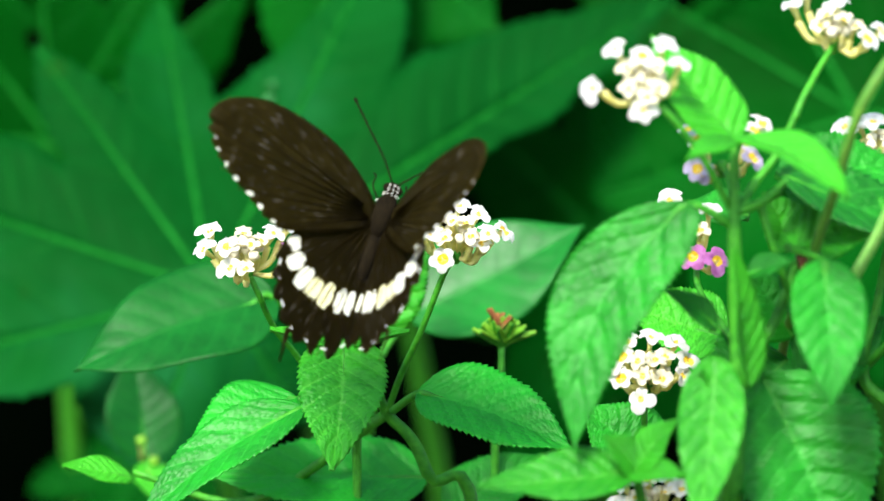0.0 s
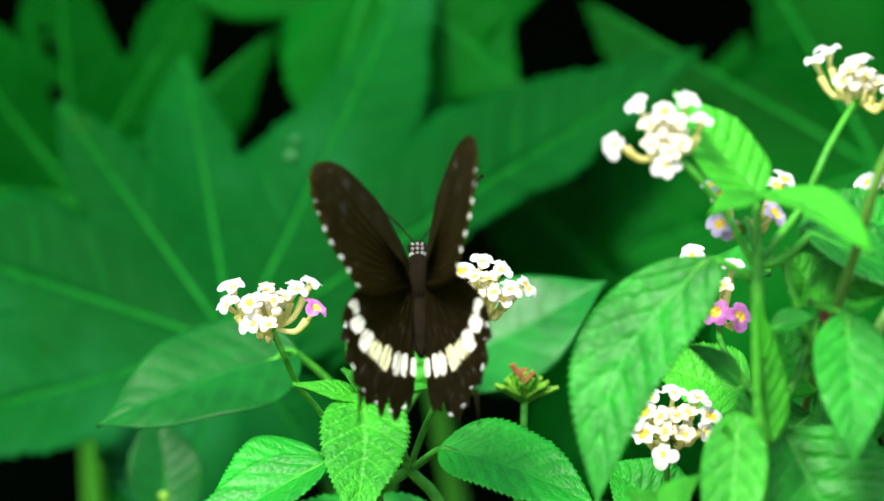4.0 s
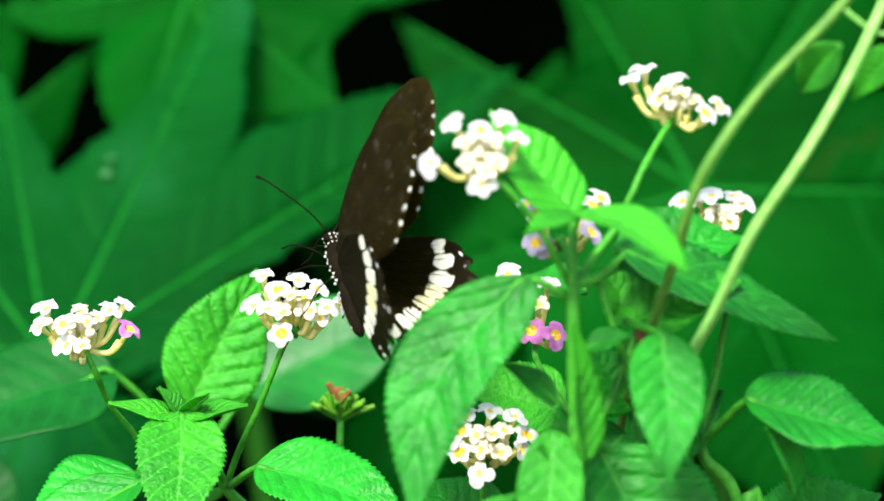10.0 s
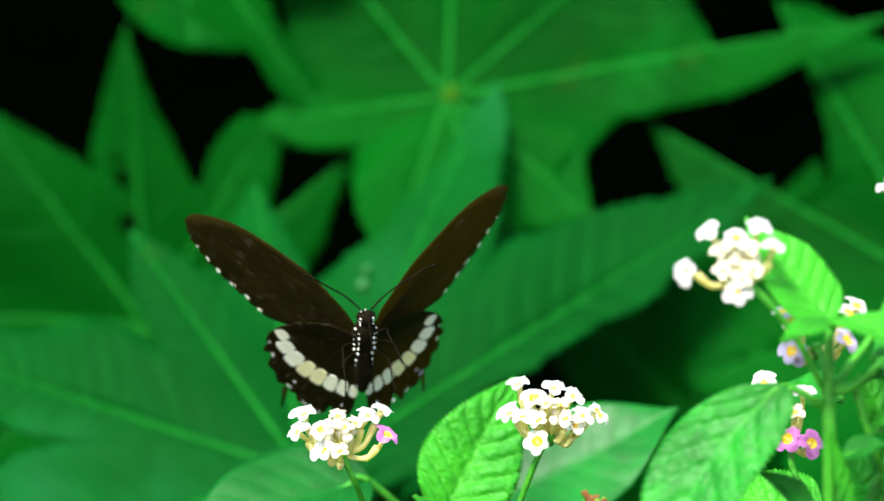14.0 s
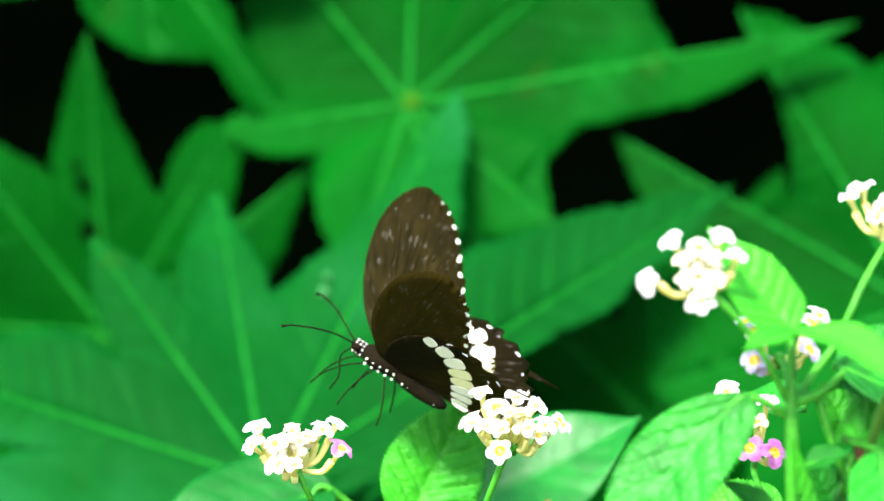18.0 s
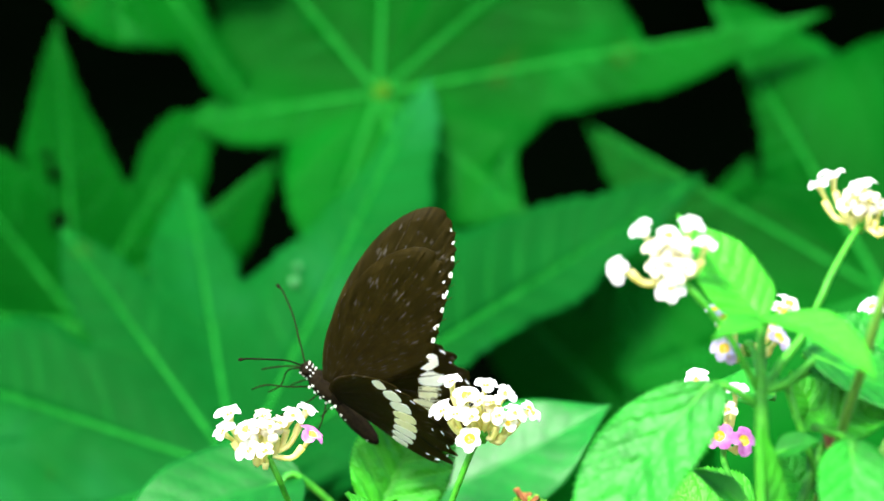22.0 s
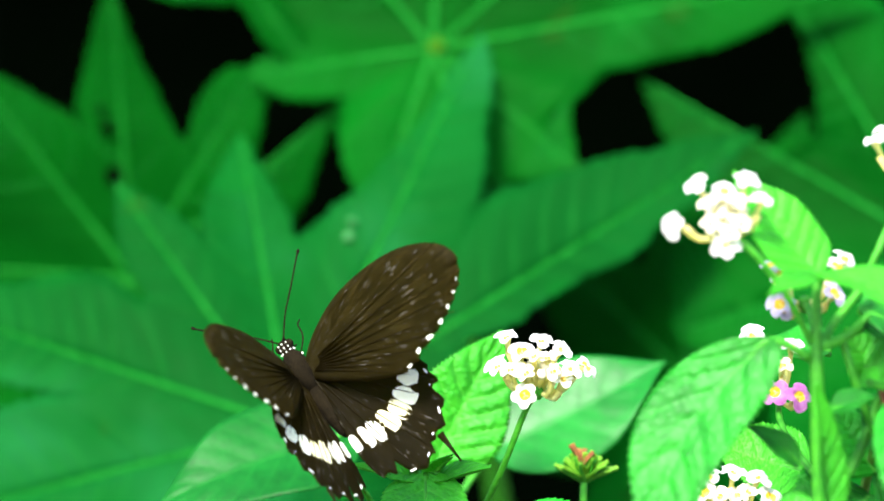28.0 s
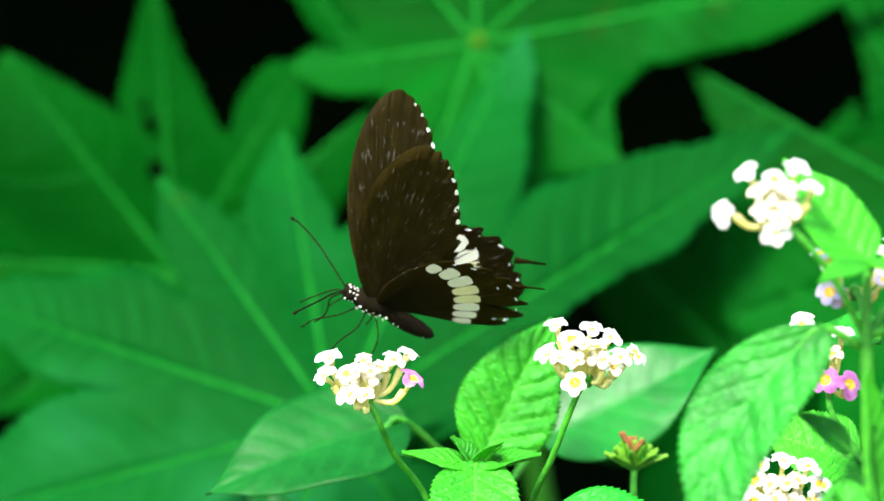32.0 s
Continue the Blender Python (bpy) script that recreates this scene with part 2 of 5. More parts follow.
def tube_data(points, radii, sides=8):
    """Vertices and faces of a round, tapered tube through the points."""
    pts = [Vector(p) for p in points]
    verts, faces = [], []
    ref = None
    for i, p in enumerate(pts):
        d = (pts[min(i + 1, len(pts) - 1)] - pts[max(i - 1, 0)]).normalized()
        if ref is None:
            ref = d.orthogonal().normalized()
        ref = (ref - d * ref.dot(d)).normalized()
        side = d.cross(ref)
        r = radii[i] if isinstance(radii, (list, tuple)) else radii
        for k in range(sides):
            a = 2 * math.pi * k / sides
            verts.append(p + (ref * math.cos(a) + side * math.sin(a)) * r)
    for i in range(len(pts) - 1):
        for k in range(sides):
            a, b = i * sides + k, i * sides + (k + 1) % sides
            faces.append((a, b, b + sides, a + sides))
    faces.append(tuple(range(sides - 1, -1, -1)))
    faces.append(tuple(range((len(pts) - 1) * sides, len(pts) * sides)))
    return verts, faces


def spline(points, n=8):
    """A smooth line through the points."""
    p = [Vector(q) for q in points]
    p = [p[0] * 2 - p[1]] + p + [p[-1] * 2 - p[-2]]
    out = []
    for i in range(1, len(p) - 2):
        for k in range(n):
            t = k / n
            a, b, c, d = p[i - 1], p[i], p[i + 1], p[i + 2]
            out.append(0.5 * ((2 * b) + (c - a) * t + (2 * a - 5 * b + 4 * c - d) * t * t + (3 * b - a - 3 * c + d) * t ** 3))
    out.append(p[-2])
    return out


def tube(name, points, r0, r1, material, parent, label="", sides=8, n=8, knots=0.0):
    line = spline(points, n)
    m = len(line) - 1
    radii = [(r0 + (r1 - r0) * i / m) * (1 + knots * (noise.noise(line[i] * 90.0))) for i in range(m + 1)]
    v, f = tube_data(line, radii, sides)
    return raw(name, v, f, material, parent, label)


TURN = 0


def leaf(parent, base, tip, width, face=(0, -0.8, 0.6), material=None, droop=0.10, fold=0.25, teeth=26, quilt=0.05, stalk=None, label="", name="leaf", wave=0.05, bow=None, jagged=0.10):
    """An ovate toothed leaf blade from base to tip, folded along its midrib, quilted between its veins, with a raised midrib under it."""
    global TURN
    TURN += 1
    rnd = random.Random(TURN)
    base, tip = Vector(base), Vector(tip)
    ex = tip - base
    length = ex.length
    ex.normalize()
    nz = Vector(face)
    nz = (nz - ex * nz.dot(ex)).normalized()
    ey = nz.cross(ex)
    na, nc = teeth * 4, 9
    ph, bent = rnd.uniform(0, 9), rnd.uniform(-0.05, 0.05)
    bow = bent if bow is None else bow
    nv = 8.0

    def spot(s, c):
        hw = 0.5 * width * (max(s, 0.0) ** 0.58) * (max(1 - s, 0.0) ** 1.05) / 0.345
        hw = max(hw, 0.0006)
        k = abs(c)
        jag = (s * teeth) % 1.0
        edge = 1.0 + (jagged * (jag - 0.45) * (k ** 6)) * min(1, 8 * (1 - s))
        f = (s * nv - k * 1.8) % 1.0
        puff = math.sin(math.pi * f) ** 0.6 * quilt * width * 0.26 * (1 - k ** 6) * min(1, k * 5)
        h = fold * k * hw + puff - droop * length * (s ** 2) + droop * length * 0.35 * s
        h += wave * width * math.sin(s * 11 + ph + (2 if c > 0 else 0)) * k * k * 0.6
        side = c * hw * edge + bow * length * math.sin(math.pi * s)
        return base + ex * (s * length + 0.12 * jagged * length * k ** 6 * (jag - 0.5)) + ey * side + nz * h

    verts, uvs, faces = [], [], []
    for i in range(na + 1):
        s = i / na
        for j in range(-nc, nc + 1):
            c = j / nc
            verts.append(spot(s, c))
            uvs.append((s, 0.5 + c * 0.5))
    w = 2 * nc + 1
    for i in range(na):
        for j in range(w - 1):
            a = i * w + j
            faces.append((a, a + w, a + w + 1, a + 1))
    ob = raw(name, verts, faces, material or M_LEAF, parent, label, uvs=uvs)
    sol = ob.modifiers.new("thickness", "SOLIDIFY")
    sol.thickness, sol.offset = 0.00035, 0.0
    line = [spot(s, 0.0) - nz * 0.0005 for s in (0.0, 0.12, 0.3, 0.5, 0.7, 0.88, 0.99)]
    rib = line if stalk is None else [Vector(stalk)] + line
    v, f = tube_data(spline(rib, 4), [0.0011 - 0.0009 * i / ((len(rib) - 1) * 4) for i in range((len(rib) - 1) * 4 + 1)], 6)
    raw("midrib", v, f, M_STEM, ob)
    return ob


def floret_mesh(name, petal, seed, petals=4, radius=0.0034, eye=2):
    """An open lantana floret: rounded petals round a yellow throat on a slim tube; it faces +z, and the tube runs down to z = -5 mm."""
    rnd = random.Random(seed)
    verts, faces, index = [], [], []
    ring = 28
    rows = (0.0, 0.0008, 0.0014, 0.0022, 0.0031, 1.0)
    off = rnd.uniform(0, 6)
    stretch = [rnd.uniform(0.85, 1.2) for _ in range(petals)]
    for r, rr in enumerate(rows):
        for k in range(ring):
            a = 2 * math.pi * k / ring
            p = (a / (2 * math.pi) * petals) % 1.0
            lobe = (0.70 + 0.36 * math.sin(math.pi * p) ** 0.7) * stretch[int(a / (2 * math.pi) * petals) % petals]
            out = radius * lobe
            d = out if rr == 1.0 else min(rr, out * 0.92) if rr > 0.0015 else rr
            z = -0.0012 + 0.55 * min(d, 0.0022) - max(0.0, d - 0.0024) * 0.45 + 0.00025 * math.sin(3 * a + off)
            z += 0.0003 * math.cos(2 * math.pi * p) * (d / radius)
            verts.append((d * math.cos(a), d * math.sin(a), z))
    for r in range(len(rows) - 1):
        for k in range(ring):
            a, b = r * ring + k, r * ring + (k + 1) % ring
            faces.append((a, b, b + ring, a + ring))
            index.append(1 if r < eye else 0)
    o = len(verts)
    line = [Vector((0, 0, -0.0010)), Vector((0, 0, -0.0022)), Vector((0.0002, 0, -0.0036)), Vector((0.0004, 0, -0.0052))]
    v, f = tube_data(line, [0.0011, 0.0008, 0.0006, 0.0006], 7)
    verts += v
    faces += [tuple(i + o for i in q) for q in f]
    index += [2] * len(f)
    me = bpy.data.meshes.new(name)
    me.from_pydata([tuple(v) for v in verts], [], faces)
    for m in (petal, M_THROAT, M_TUBE):
        me.materials.append(m)
    me.polygons.foreach_set("material_index", index)
    me.polygons.foreach_set("use_smooth", [True] * len(me.polygons))
    return me


def bud_mesh(name, material, seed):
    """A closed, squarish lantana bud on its tube."""
    rnd = random.Random(seed)
    line = [Vector((0, 0, z)) for z in (0.0006, 0.0002, -0.0004, -0.0012, -0.0022, -0.004, -0.0075)]
    v, f = tube_data(line, [0.0003, 0.0011, 0.0015, 0.0013, 0.0007, 0.0006, 0.0005], 8)
    v = [p + Vector((rnd.uniform(-1, 1), rnd.uniform(-1, 1), rnd.uniform(-1, 1))) * 0.00016 for p in v]
    me = bpy.data.meshes.new(name)
    me.from_pydata([tuple(p) for p in v], [], f)
    me.materials.append(material), me.materials.append(M_TUBE)
    me.polygons.foreach_set("material_index", [0 if i < 32 else 1 for i in range(len(f))])
    me.polygons.foreach_set("use_smooth", [True] * len(f))
    return me


FLORETS = [floret_mesh("floret", M_PETAL, i, 4 + i % 2, 0.0029 + 0.0002 * i, 2 if i == 1 else 1) for i in range(4)]
SMALL = [floret_mesh("floret", M_BUD, 60 + i, 4, 0.0024, 1) for i in range(3)]
PINK = [floret_mesh("floret", M_MAUVE, 20 + i, 4) for i in range(2)]
LILAC = [floret_mesh("floret", M_LILAC, 30 + i, 4, 0.0036) for i in range(2)]
YELLOW_BUD = bud_mesh("bud", M_BRACT, 50)
BUDS = [bud_mesh("bud", M_BUD, 40 + i) for i in range(3)]


def facing(place, direction, spin=0.0):
    return Matrix.Translation(place) @ Vector(direction).to_track_quat("Z", "Y").to_matrix().to_4x4() @ Matrix.Rotation(spin, 4, "Z")


def flower_head(parent, heart, axis, florets, buds=7, seed=0, stalk=(), label="", thick=0.00078, deep=0.0068):
    """A lantana umbel: buds in the middle, open florets round them on tubes that spring from the stalk's end.
    florets: for each, millimetres to the right of the heart, above it and behind it, and its kind (white, small, pink, lilac)."""
    rnd = random.Random(seed)
    heart, axis = Vector(heart), Vector(axis).normalized()
    root = heart - axis * deep
    head = tube("flower_head", [*stalk, root] if stalk else [root - axis * 0.012, root], thick * 1.1, thick, M_STEM, parent, label)
    o = origin_of(head)
    # the green cup of bracts under the florets
    v, f = tube_data([root - axis * 0.002, root, root + axis * 0.002], [0.0009, 0.0015, 0.0012], 9)
    raw("bract_cup", v, f, M_STEM, head)
    for right, up, back, kind in florets:
        p = heart + Vector((right, back, up)) / 1000
        way = (p - root).normalized()
        mesh = rnd.choice({"w": FLORETS, "s": SMALL, "p": PINK, "l": LILAC}[kind])
        tilt = (way * 0.75 + axis * 0.45 + Vector((0, -0.35, 0.1)) + Vector((rnd.uniform(-1, 1), rnd.uniform(-1, 1), rnd.uniform(-1, 1))) * 0.3).normalized()
        ob = link("floret", mesh, head, "mauve lantana floret" if kind == "p" else "faded lilac floret" if kind == "l" else "")
        ob.matrix_basis = facing(p - o, tilt, rnd.uniform(0, 6))
        end = p - tilt * 0.0050
        ray = way - axis * way.dot(axis)
        v, f = tube_data(spline([root, root.lerp(end, 0.5) - axis * 0.0018 + ray * 0.0018, end], 4), [0.0006, 0.0006, 0.0007, 0.0007, 0.0008, 0.0008, 0.0009, 0.0010, 0.0010], 6)
        raw("floret_tube", v, f, M_TUBE, head)
    e1 = (Vector((1, 0, 0)) - axis * axis.x).normalized()
    e2 = axis.cross(e1)
    for i in range(buds):
        a, q = i * 2.4 + seed, 0.0048 * math.sqrt((i + 0.5) / buds)
        p = heart + (e1 * math.cos(a) + e2 * math.sin(a)) * q + axis * (0.0016 - q * 0.25 + rnd.uniform(-0.0004, 0.0006))
        ob = link("bud", BUDS[i % 3], head)
        ob.matrix_basis = facing(p - o, p - root, rnd.uniform(0, 6))
    return head


# ---- ground and the added dark shell behind ----
def sheet(name, x0, x1, y0, y1, z, material, label, category, cells=40, rough=0.02):
    verts, faces = [], []
    for i in range(cells + 1):
        for j in range(cells + 1):
            x, y = x0 + (x1 - x0) * i / cells, y0 + (y1 - y0) * j / cells
            verts.append((x, y, z + rough * noise.noise(Vector((x * 3, y * 3, 0)))))
    for i in range(cells):
        for j in range(cells):
            a = i * (cells + 1) + j
            faces.append((a, a + cells + 1, a + cells + 2, a + 1))
    me = bpy.data.meshes.new(name)
    me.from_pydata(verts, [], faces)
    me.materials.append(material)
    return tagged(new(name, me), label, category, kind="structure")


ground = sheet("ground", -400, 400, -400, 400, -0.01, M_SOIL, "dark bare garden soil under the plants", "ground", 80)


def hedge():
    """An added, overhanging shell that keeps light out behind the large leaves."""
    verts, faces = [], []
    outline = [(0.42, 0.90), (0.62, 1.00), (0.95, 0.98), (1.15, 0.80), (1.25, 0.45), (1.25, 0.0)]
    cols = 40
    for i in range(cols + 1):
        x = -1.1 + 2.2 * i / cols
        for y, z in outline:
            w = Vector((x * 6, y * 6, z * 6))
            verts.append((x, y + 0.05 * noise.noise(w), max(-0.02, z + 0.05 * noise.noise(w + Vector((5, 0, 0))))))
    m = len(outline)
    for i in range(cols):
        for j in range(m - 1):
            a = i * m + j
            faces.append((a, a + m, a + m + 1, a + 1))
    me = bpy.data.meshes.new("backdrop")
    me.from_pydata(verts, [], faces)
    me.materials.append(M_SHADE)
    ob = tagged(new("backdrop", me), "added near-black shell for the deep shade behind the leaves", "hedge", kind="structure")
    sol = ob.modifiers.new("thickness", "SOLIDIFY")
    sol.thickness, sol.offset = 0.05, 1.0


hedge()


def hedge_leaves():
    """Small dark leaves over the outside of the added shell."""
    rnd = random.Random(77)
    outline = [(0.42, 0.90), (0.62, 1.00), (0.95, 0.98), (1.15, 0.80), (1.25, 0.45), (1.25, 0.05)]
    verts, faces = [], []
    for i in range(5200):
        k = rnd.randrange(len(outline) - 1)
        q = rnd.random()
        (y0, z0), (y1, z1) = outline[k], outline[k + 1]
        out = Vector((0, z0 - z1, y1 - y0)).normalized()
        p = Vector((rnd.uniform(-1.1, 1.1), y0 + (y1 - y0) * q, z0 + (z1 - z0) * q)) + out * rnd.uniform(0.05, 0.14)
        d = Vector((rnd.uniform(-1, 1), rnd.uniform(-1, 1), rnd.uniform(-1, 1))).normalized()
        n = (out + d * 0.7).normalized()
        d = (d - n * d.dot(n)).normalized()
        w = n.cross(d)
        ln = rnd.uniform(0.03, 0.06)
        o = len(verts)
        verts += [p, p + d * ln * 0.4 + w * ln * 0.28 + n * 0.004, p + d * ln, p + d * ln * 0.4 - w * ln * 0.28 + n * 0.004]
        faces += [(o, o + 1, o + 2), (o, o + 2, o + 3)]
    me = bpy.data.meshes.new("hedge_foliage")
    me.from_pydata([tuple(v) for v in verts], [], faces)
    me.materials.append(M_HEDGELEAF)
    tagged(new("hedge_foliage", me), "dense small dark green leaves over the added shell", "hedge", kind="stuff")


hedge_leaves()


# ---- large palmate leaves behind ----
SURFACES = {}


def rosette(centre, tips, web):
    """Even lobes round a heart: the tips in turn, with the bays between them a part of the way out."""
    flat = [Vector((t.x - centre.x, 0, t.z - centre.z)) for t in tips]
    out = []
    for i, tip in enumerate(tips):
        a, b = flat[i], flat[(i + 1) % len(tips)]
        d = a.normalized() + b.normalized()
        bay = centre + (d.normalized() if d.length > 0.5 else Vector((0, 0, -1))) * min(a.length, b.length) * web
        out.append((tip, bay, (0.13, 0.45), (0.13, 0.45)))
    return out


def palmate(name, centre, lobes, material, label, lean=0.25, curl=0.5, seed=0, foot=None, stalk_way=None):
    """A palmate leaf: pointed, toothed lobes that run together round the leaf stalk's end, each with a pale midrib and side veins.
    lobes, in turn against the clock: the lobe's tip, the bay after it, and for each side how far its edge bulges and where."""
    centre = Vector(centre)
    ob = thing(name, centre, label, "leaf", "large palmate leaves")
    flat = [(Vector((t.x - centre.x, t.z - centre.z)), Vector((b.x - centre.x, b.z - centre.z)), t.y - centre.y, ea, eb) for t, b, ea, eb in lobes]
    rays = [(math.atan2(t.y, t.x), t.length, dy) for t, b, dy, ea, eb in flat]

    def depth(x, z):
        r, a = math.hypot(x, z), math.atan2(z, x)
        y = lean * z + curl * r * r
        best, total, weight = 9.0, 0.0, 1e-6
        for ang, ln, dy in rays:
            da = math.atan2(math.sin(a - ang), math.cos(a - ang))
            best = min(best, abs(da))
            w = math.exp(-(da / 0.25) ** 2)
            total += w * dy * min(1.2, r / ln) ** 1.5
            weight += w
        y += total / weight - 0.09 * r * min(best, 0.4)
        return y + 0.005 * noise.noise(Vector((x * 16, z * 16, seed))) * min(1, r * 25)

    SURFACES[ob.name] = depth
    inner, outer, across = 8, 40, 6
    phase = 0.0

    def border(bay, tip, edge):
        """The lobe's edge from the bay to the tip, toothed."""
        nonlocal phase
        bulge, peak = edge
        line = tip - bay
        side = Vector((-line.y, line.x)).normalized()
        if side.dot(bay - tip * (bay.dot(tip) / tip.length_squared)) < 0:
            side = -side
        pts = []
        for i in range(outer + 1):
            q = i / outer
            h = ((q / peak) ** peak * ((1 - q) / (1 - peak)) ** (1 - peak)) ** 1.7 if 0 < q < 1 else 0.0
            p = bay + line * q + side * line.length * bulge * h
            phase += line.length / outer / 0.0046
            saw = phase % 1.0
            big = noise.noise(Vector((p.x * 45, p.y * 45, seed + 3.1)))
            p = p + (side * (0.0019 * (saw - 0.4) + 0.0034 * big)) * min(1, 6 * q, 5 * (1 - q) + 0.1)
            pts.append(p)
        return pts

    def put(p, drop=0.0):
        return centre + Vector((p.x, depth(p.x, p.y) + drop, p.y))

    verts, faces, uvs = [], [], []
    for i, (tip, bay, dy, ea, eb) in enumerate(flat):
        for start, edge, flip in ((flat[i - 1][1], ea, 1), (bay, eb, 0)):
            turn = min(0.75, max(0.12, start.dot(tip) / tip.length_squared))
            rim = [start * (k / inner) for k in range(inner)] + border(start, tip, edge)
            rib = [tip * (turn * k / inner) for k in range(inner)] + [tip * (turn + (1 - turn) * k / outer) for k in range(outer + 1)]
            o = len(verts)
            for k, (a, b) in enumerate(zip(rib, rim)):
                for c in range(across + 1):
                    p = a.lerp(b, c / across)
                    verts.append(put(p))
                    uvs.append((a.length / 0.1, (b - a).length * c / across / 0.1))
            w = across + 1
            for k in range(len(rib) - 1):
                for c in range(across):
                    a = o + k * w + c
                    q = (a, a + w, a + w + 1, a + 1)
                    faces.append(q[::-1] if flip else q)
            for k in range(inner - 2, len(rib) - 6, 4):
                far = min(len(rib) - 2, k + 5)
                seg = [put(rib[k].lerp(rib[far].lerp(rim[far], 0.93), q) + (rib[far] - rib[k]) * 0.14 * math.sin(math.pi * q) * -1, -0.0004) for q in (0, 0.33, 0.66, 1)]
                v, f = tube_data(seg, [0.00034, 0.00028, 0.0002, 0.0001], 4)
                raw("side_vein", v, f, M_SIDEVEIN, ob)
    blade = raw("blade", verts, faces, material, ob, uvs=uvs)
    bm = bmesh.new()
    bm.from_mesh(blade.data)
    bmesh.ops.remove_doubles(bm, verts=bm.verts, dist=0.00005)
    bm.to_mesh(blade.data)
    bm.free()
    sol = blade.modifiers.new("thickness", "SOLIDIFY")
    sol.thickness, sol.offset = 0.0005, 0.0
    for tip, bay, dy, ea, eb in flat:
        v, f = tube_data([put(tip * (0.985 * i / 16), -0.0004) for i in range(17)], [0.0009 - 0.0007 * i / 16 for i in range(17)], 6)
        raw("main_vein", v, f, M_CASTORVEIN, ob)
    foot = Vector(foot) if foot else Vector((centre.x + 0.05, centre.y + 0.12, 0.0))
    way = stalk_way or [centre + Vector((0, 0.03, -0.03)), centre.lerp(foot, 0.4) + Vector((0, 0.05, 0)), foot]
    tube("leaf_stalk", [centre + Vector((0, 0.001, 0)), *way], 0.0022, 0.0045, M_STEM, ob)
    return ob


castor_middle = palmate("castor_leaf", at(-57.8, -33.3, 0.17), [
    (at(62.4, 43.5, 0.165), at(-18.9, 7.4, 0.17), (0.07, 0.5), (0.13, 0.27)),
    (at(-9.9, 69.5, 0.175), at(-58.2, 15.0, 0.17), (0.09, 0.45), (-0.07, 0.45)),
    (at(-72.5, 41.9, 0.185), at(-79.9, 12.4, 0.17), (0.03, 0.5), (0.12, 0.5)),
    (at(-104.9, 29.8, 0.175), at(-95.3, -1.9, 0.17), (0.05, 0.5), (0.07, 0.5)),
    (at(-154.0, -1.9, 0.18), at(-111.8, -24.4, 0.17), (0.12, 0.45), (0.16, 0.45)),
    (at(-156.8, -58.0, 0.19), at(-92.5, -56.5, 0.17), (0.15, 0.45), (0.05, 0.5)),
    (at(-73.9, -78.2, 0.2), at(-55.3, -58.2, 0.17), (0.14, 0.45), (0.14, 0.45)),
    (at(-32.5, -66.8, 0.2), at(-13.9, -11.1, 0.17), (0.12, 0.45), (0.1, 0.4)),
], M_BLUE_SHEEN, "large blue-green palmate leaf with pale veins", seed=3, foot=(0.0, 0.3, 0.0), lean=0.5)
castor_upper = palmate("castor_leaf", at(-22.1, 62.4, 0.25), [
    (at(92.9, 83.9, 0.235), at(45.9, 75.0, 0.25), (0.05, 0.45), (0.0, 0.5)),
    (at(25.9, 104.6, 0.25), at(0.2, 101.8, 0.25), (0.02, 0.5), (0.1, 0.5)),
    (at(-19.8, 126.1, 0.27), at(-39.7, 101.8, 0.25), (0.1, 0.5), (0.1, 0.5)),
    (at(-61.2, 110.3, 0.27), at(-58.2, 64.5, 0.25), (0.1, 0.5), (0.1, 0.5)),
    (at(-69.3, 55.9, 0.26), at(-43.9, 50.2, 0.25), (0.02, 0.5), (0.16, 0.5)),
    (at(-36.8, 21.0, 0.245), at(-25.3, 34.5, 0.25), (0.17, 0.4), (0.1, 0.5)),
    (at(-9.6, 21.0, 0.245), at(-3.2, 28.8, 0.25), (0.1, 0.5), (0.1, 0.5)),
    (at(14.3, 32.8, 0.24), at(22.9, 57.1, 0.25), (0.12, 0.5), (-0.26, 0.3)),
], M_CASTOR, "large broad palmate leaf with toothed edge", seed=5, foot=(0.08, 0.5, 0.0))
castor_left = palmate("castor_leaf", at(-97.9, 4.3, 0.275), [
    (at(-44.9, 49.1, 0.262), at(-66.8, 23.1, 0.275), (0.06, 0.5), (0.06, 0.45)),
    (at(-67.0, 57.6, 0.27), at(-84.6, 38.5, 0.275), (0.03, 0.5), (0.14, 0.5)),
    (at(-103.0, 81.0, 0.27), at(-110.8, 41.4, 0.275), (-0.04, 0.66), (0.05, 0.4)),
    (at(-141.1, 60.2, 0.28), at(-144.0, 23.1, 0.275), (0.06, 0.5), (0.15, 0.5)),
    (at(-164.0, 8.8, 0.28), at(-146.8, -9.7, 0.275), (0.15, 0.5), (0.15, 0.5)),
    (at(-146.8, -31.8, 0.265), at(-112.5, -15.4, 0.275), (0.15, 0.5), (0.12, 0.4)),
    (at(-88.2, -24.0, 0.28), at(-63.9, 10.3, 0.275), (0.15, 0.5), (0.15, 0.5)),
], M_CASTOR, "palmate leaf with small holes, partly shaded", seed=8, foot=(-0.1, 0.45, 0.0), lean=-0.15)
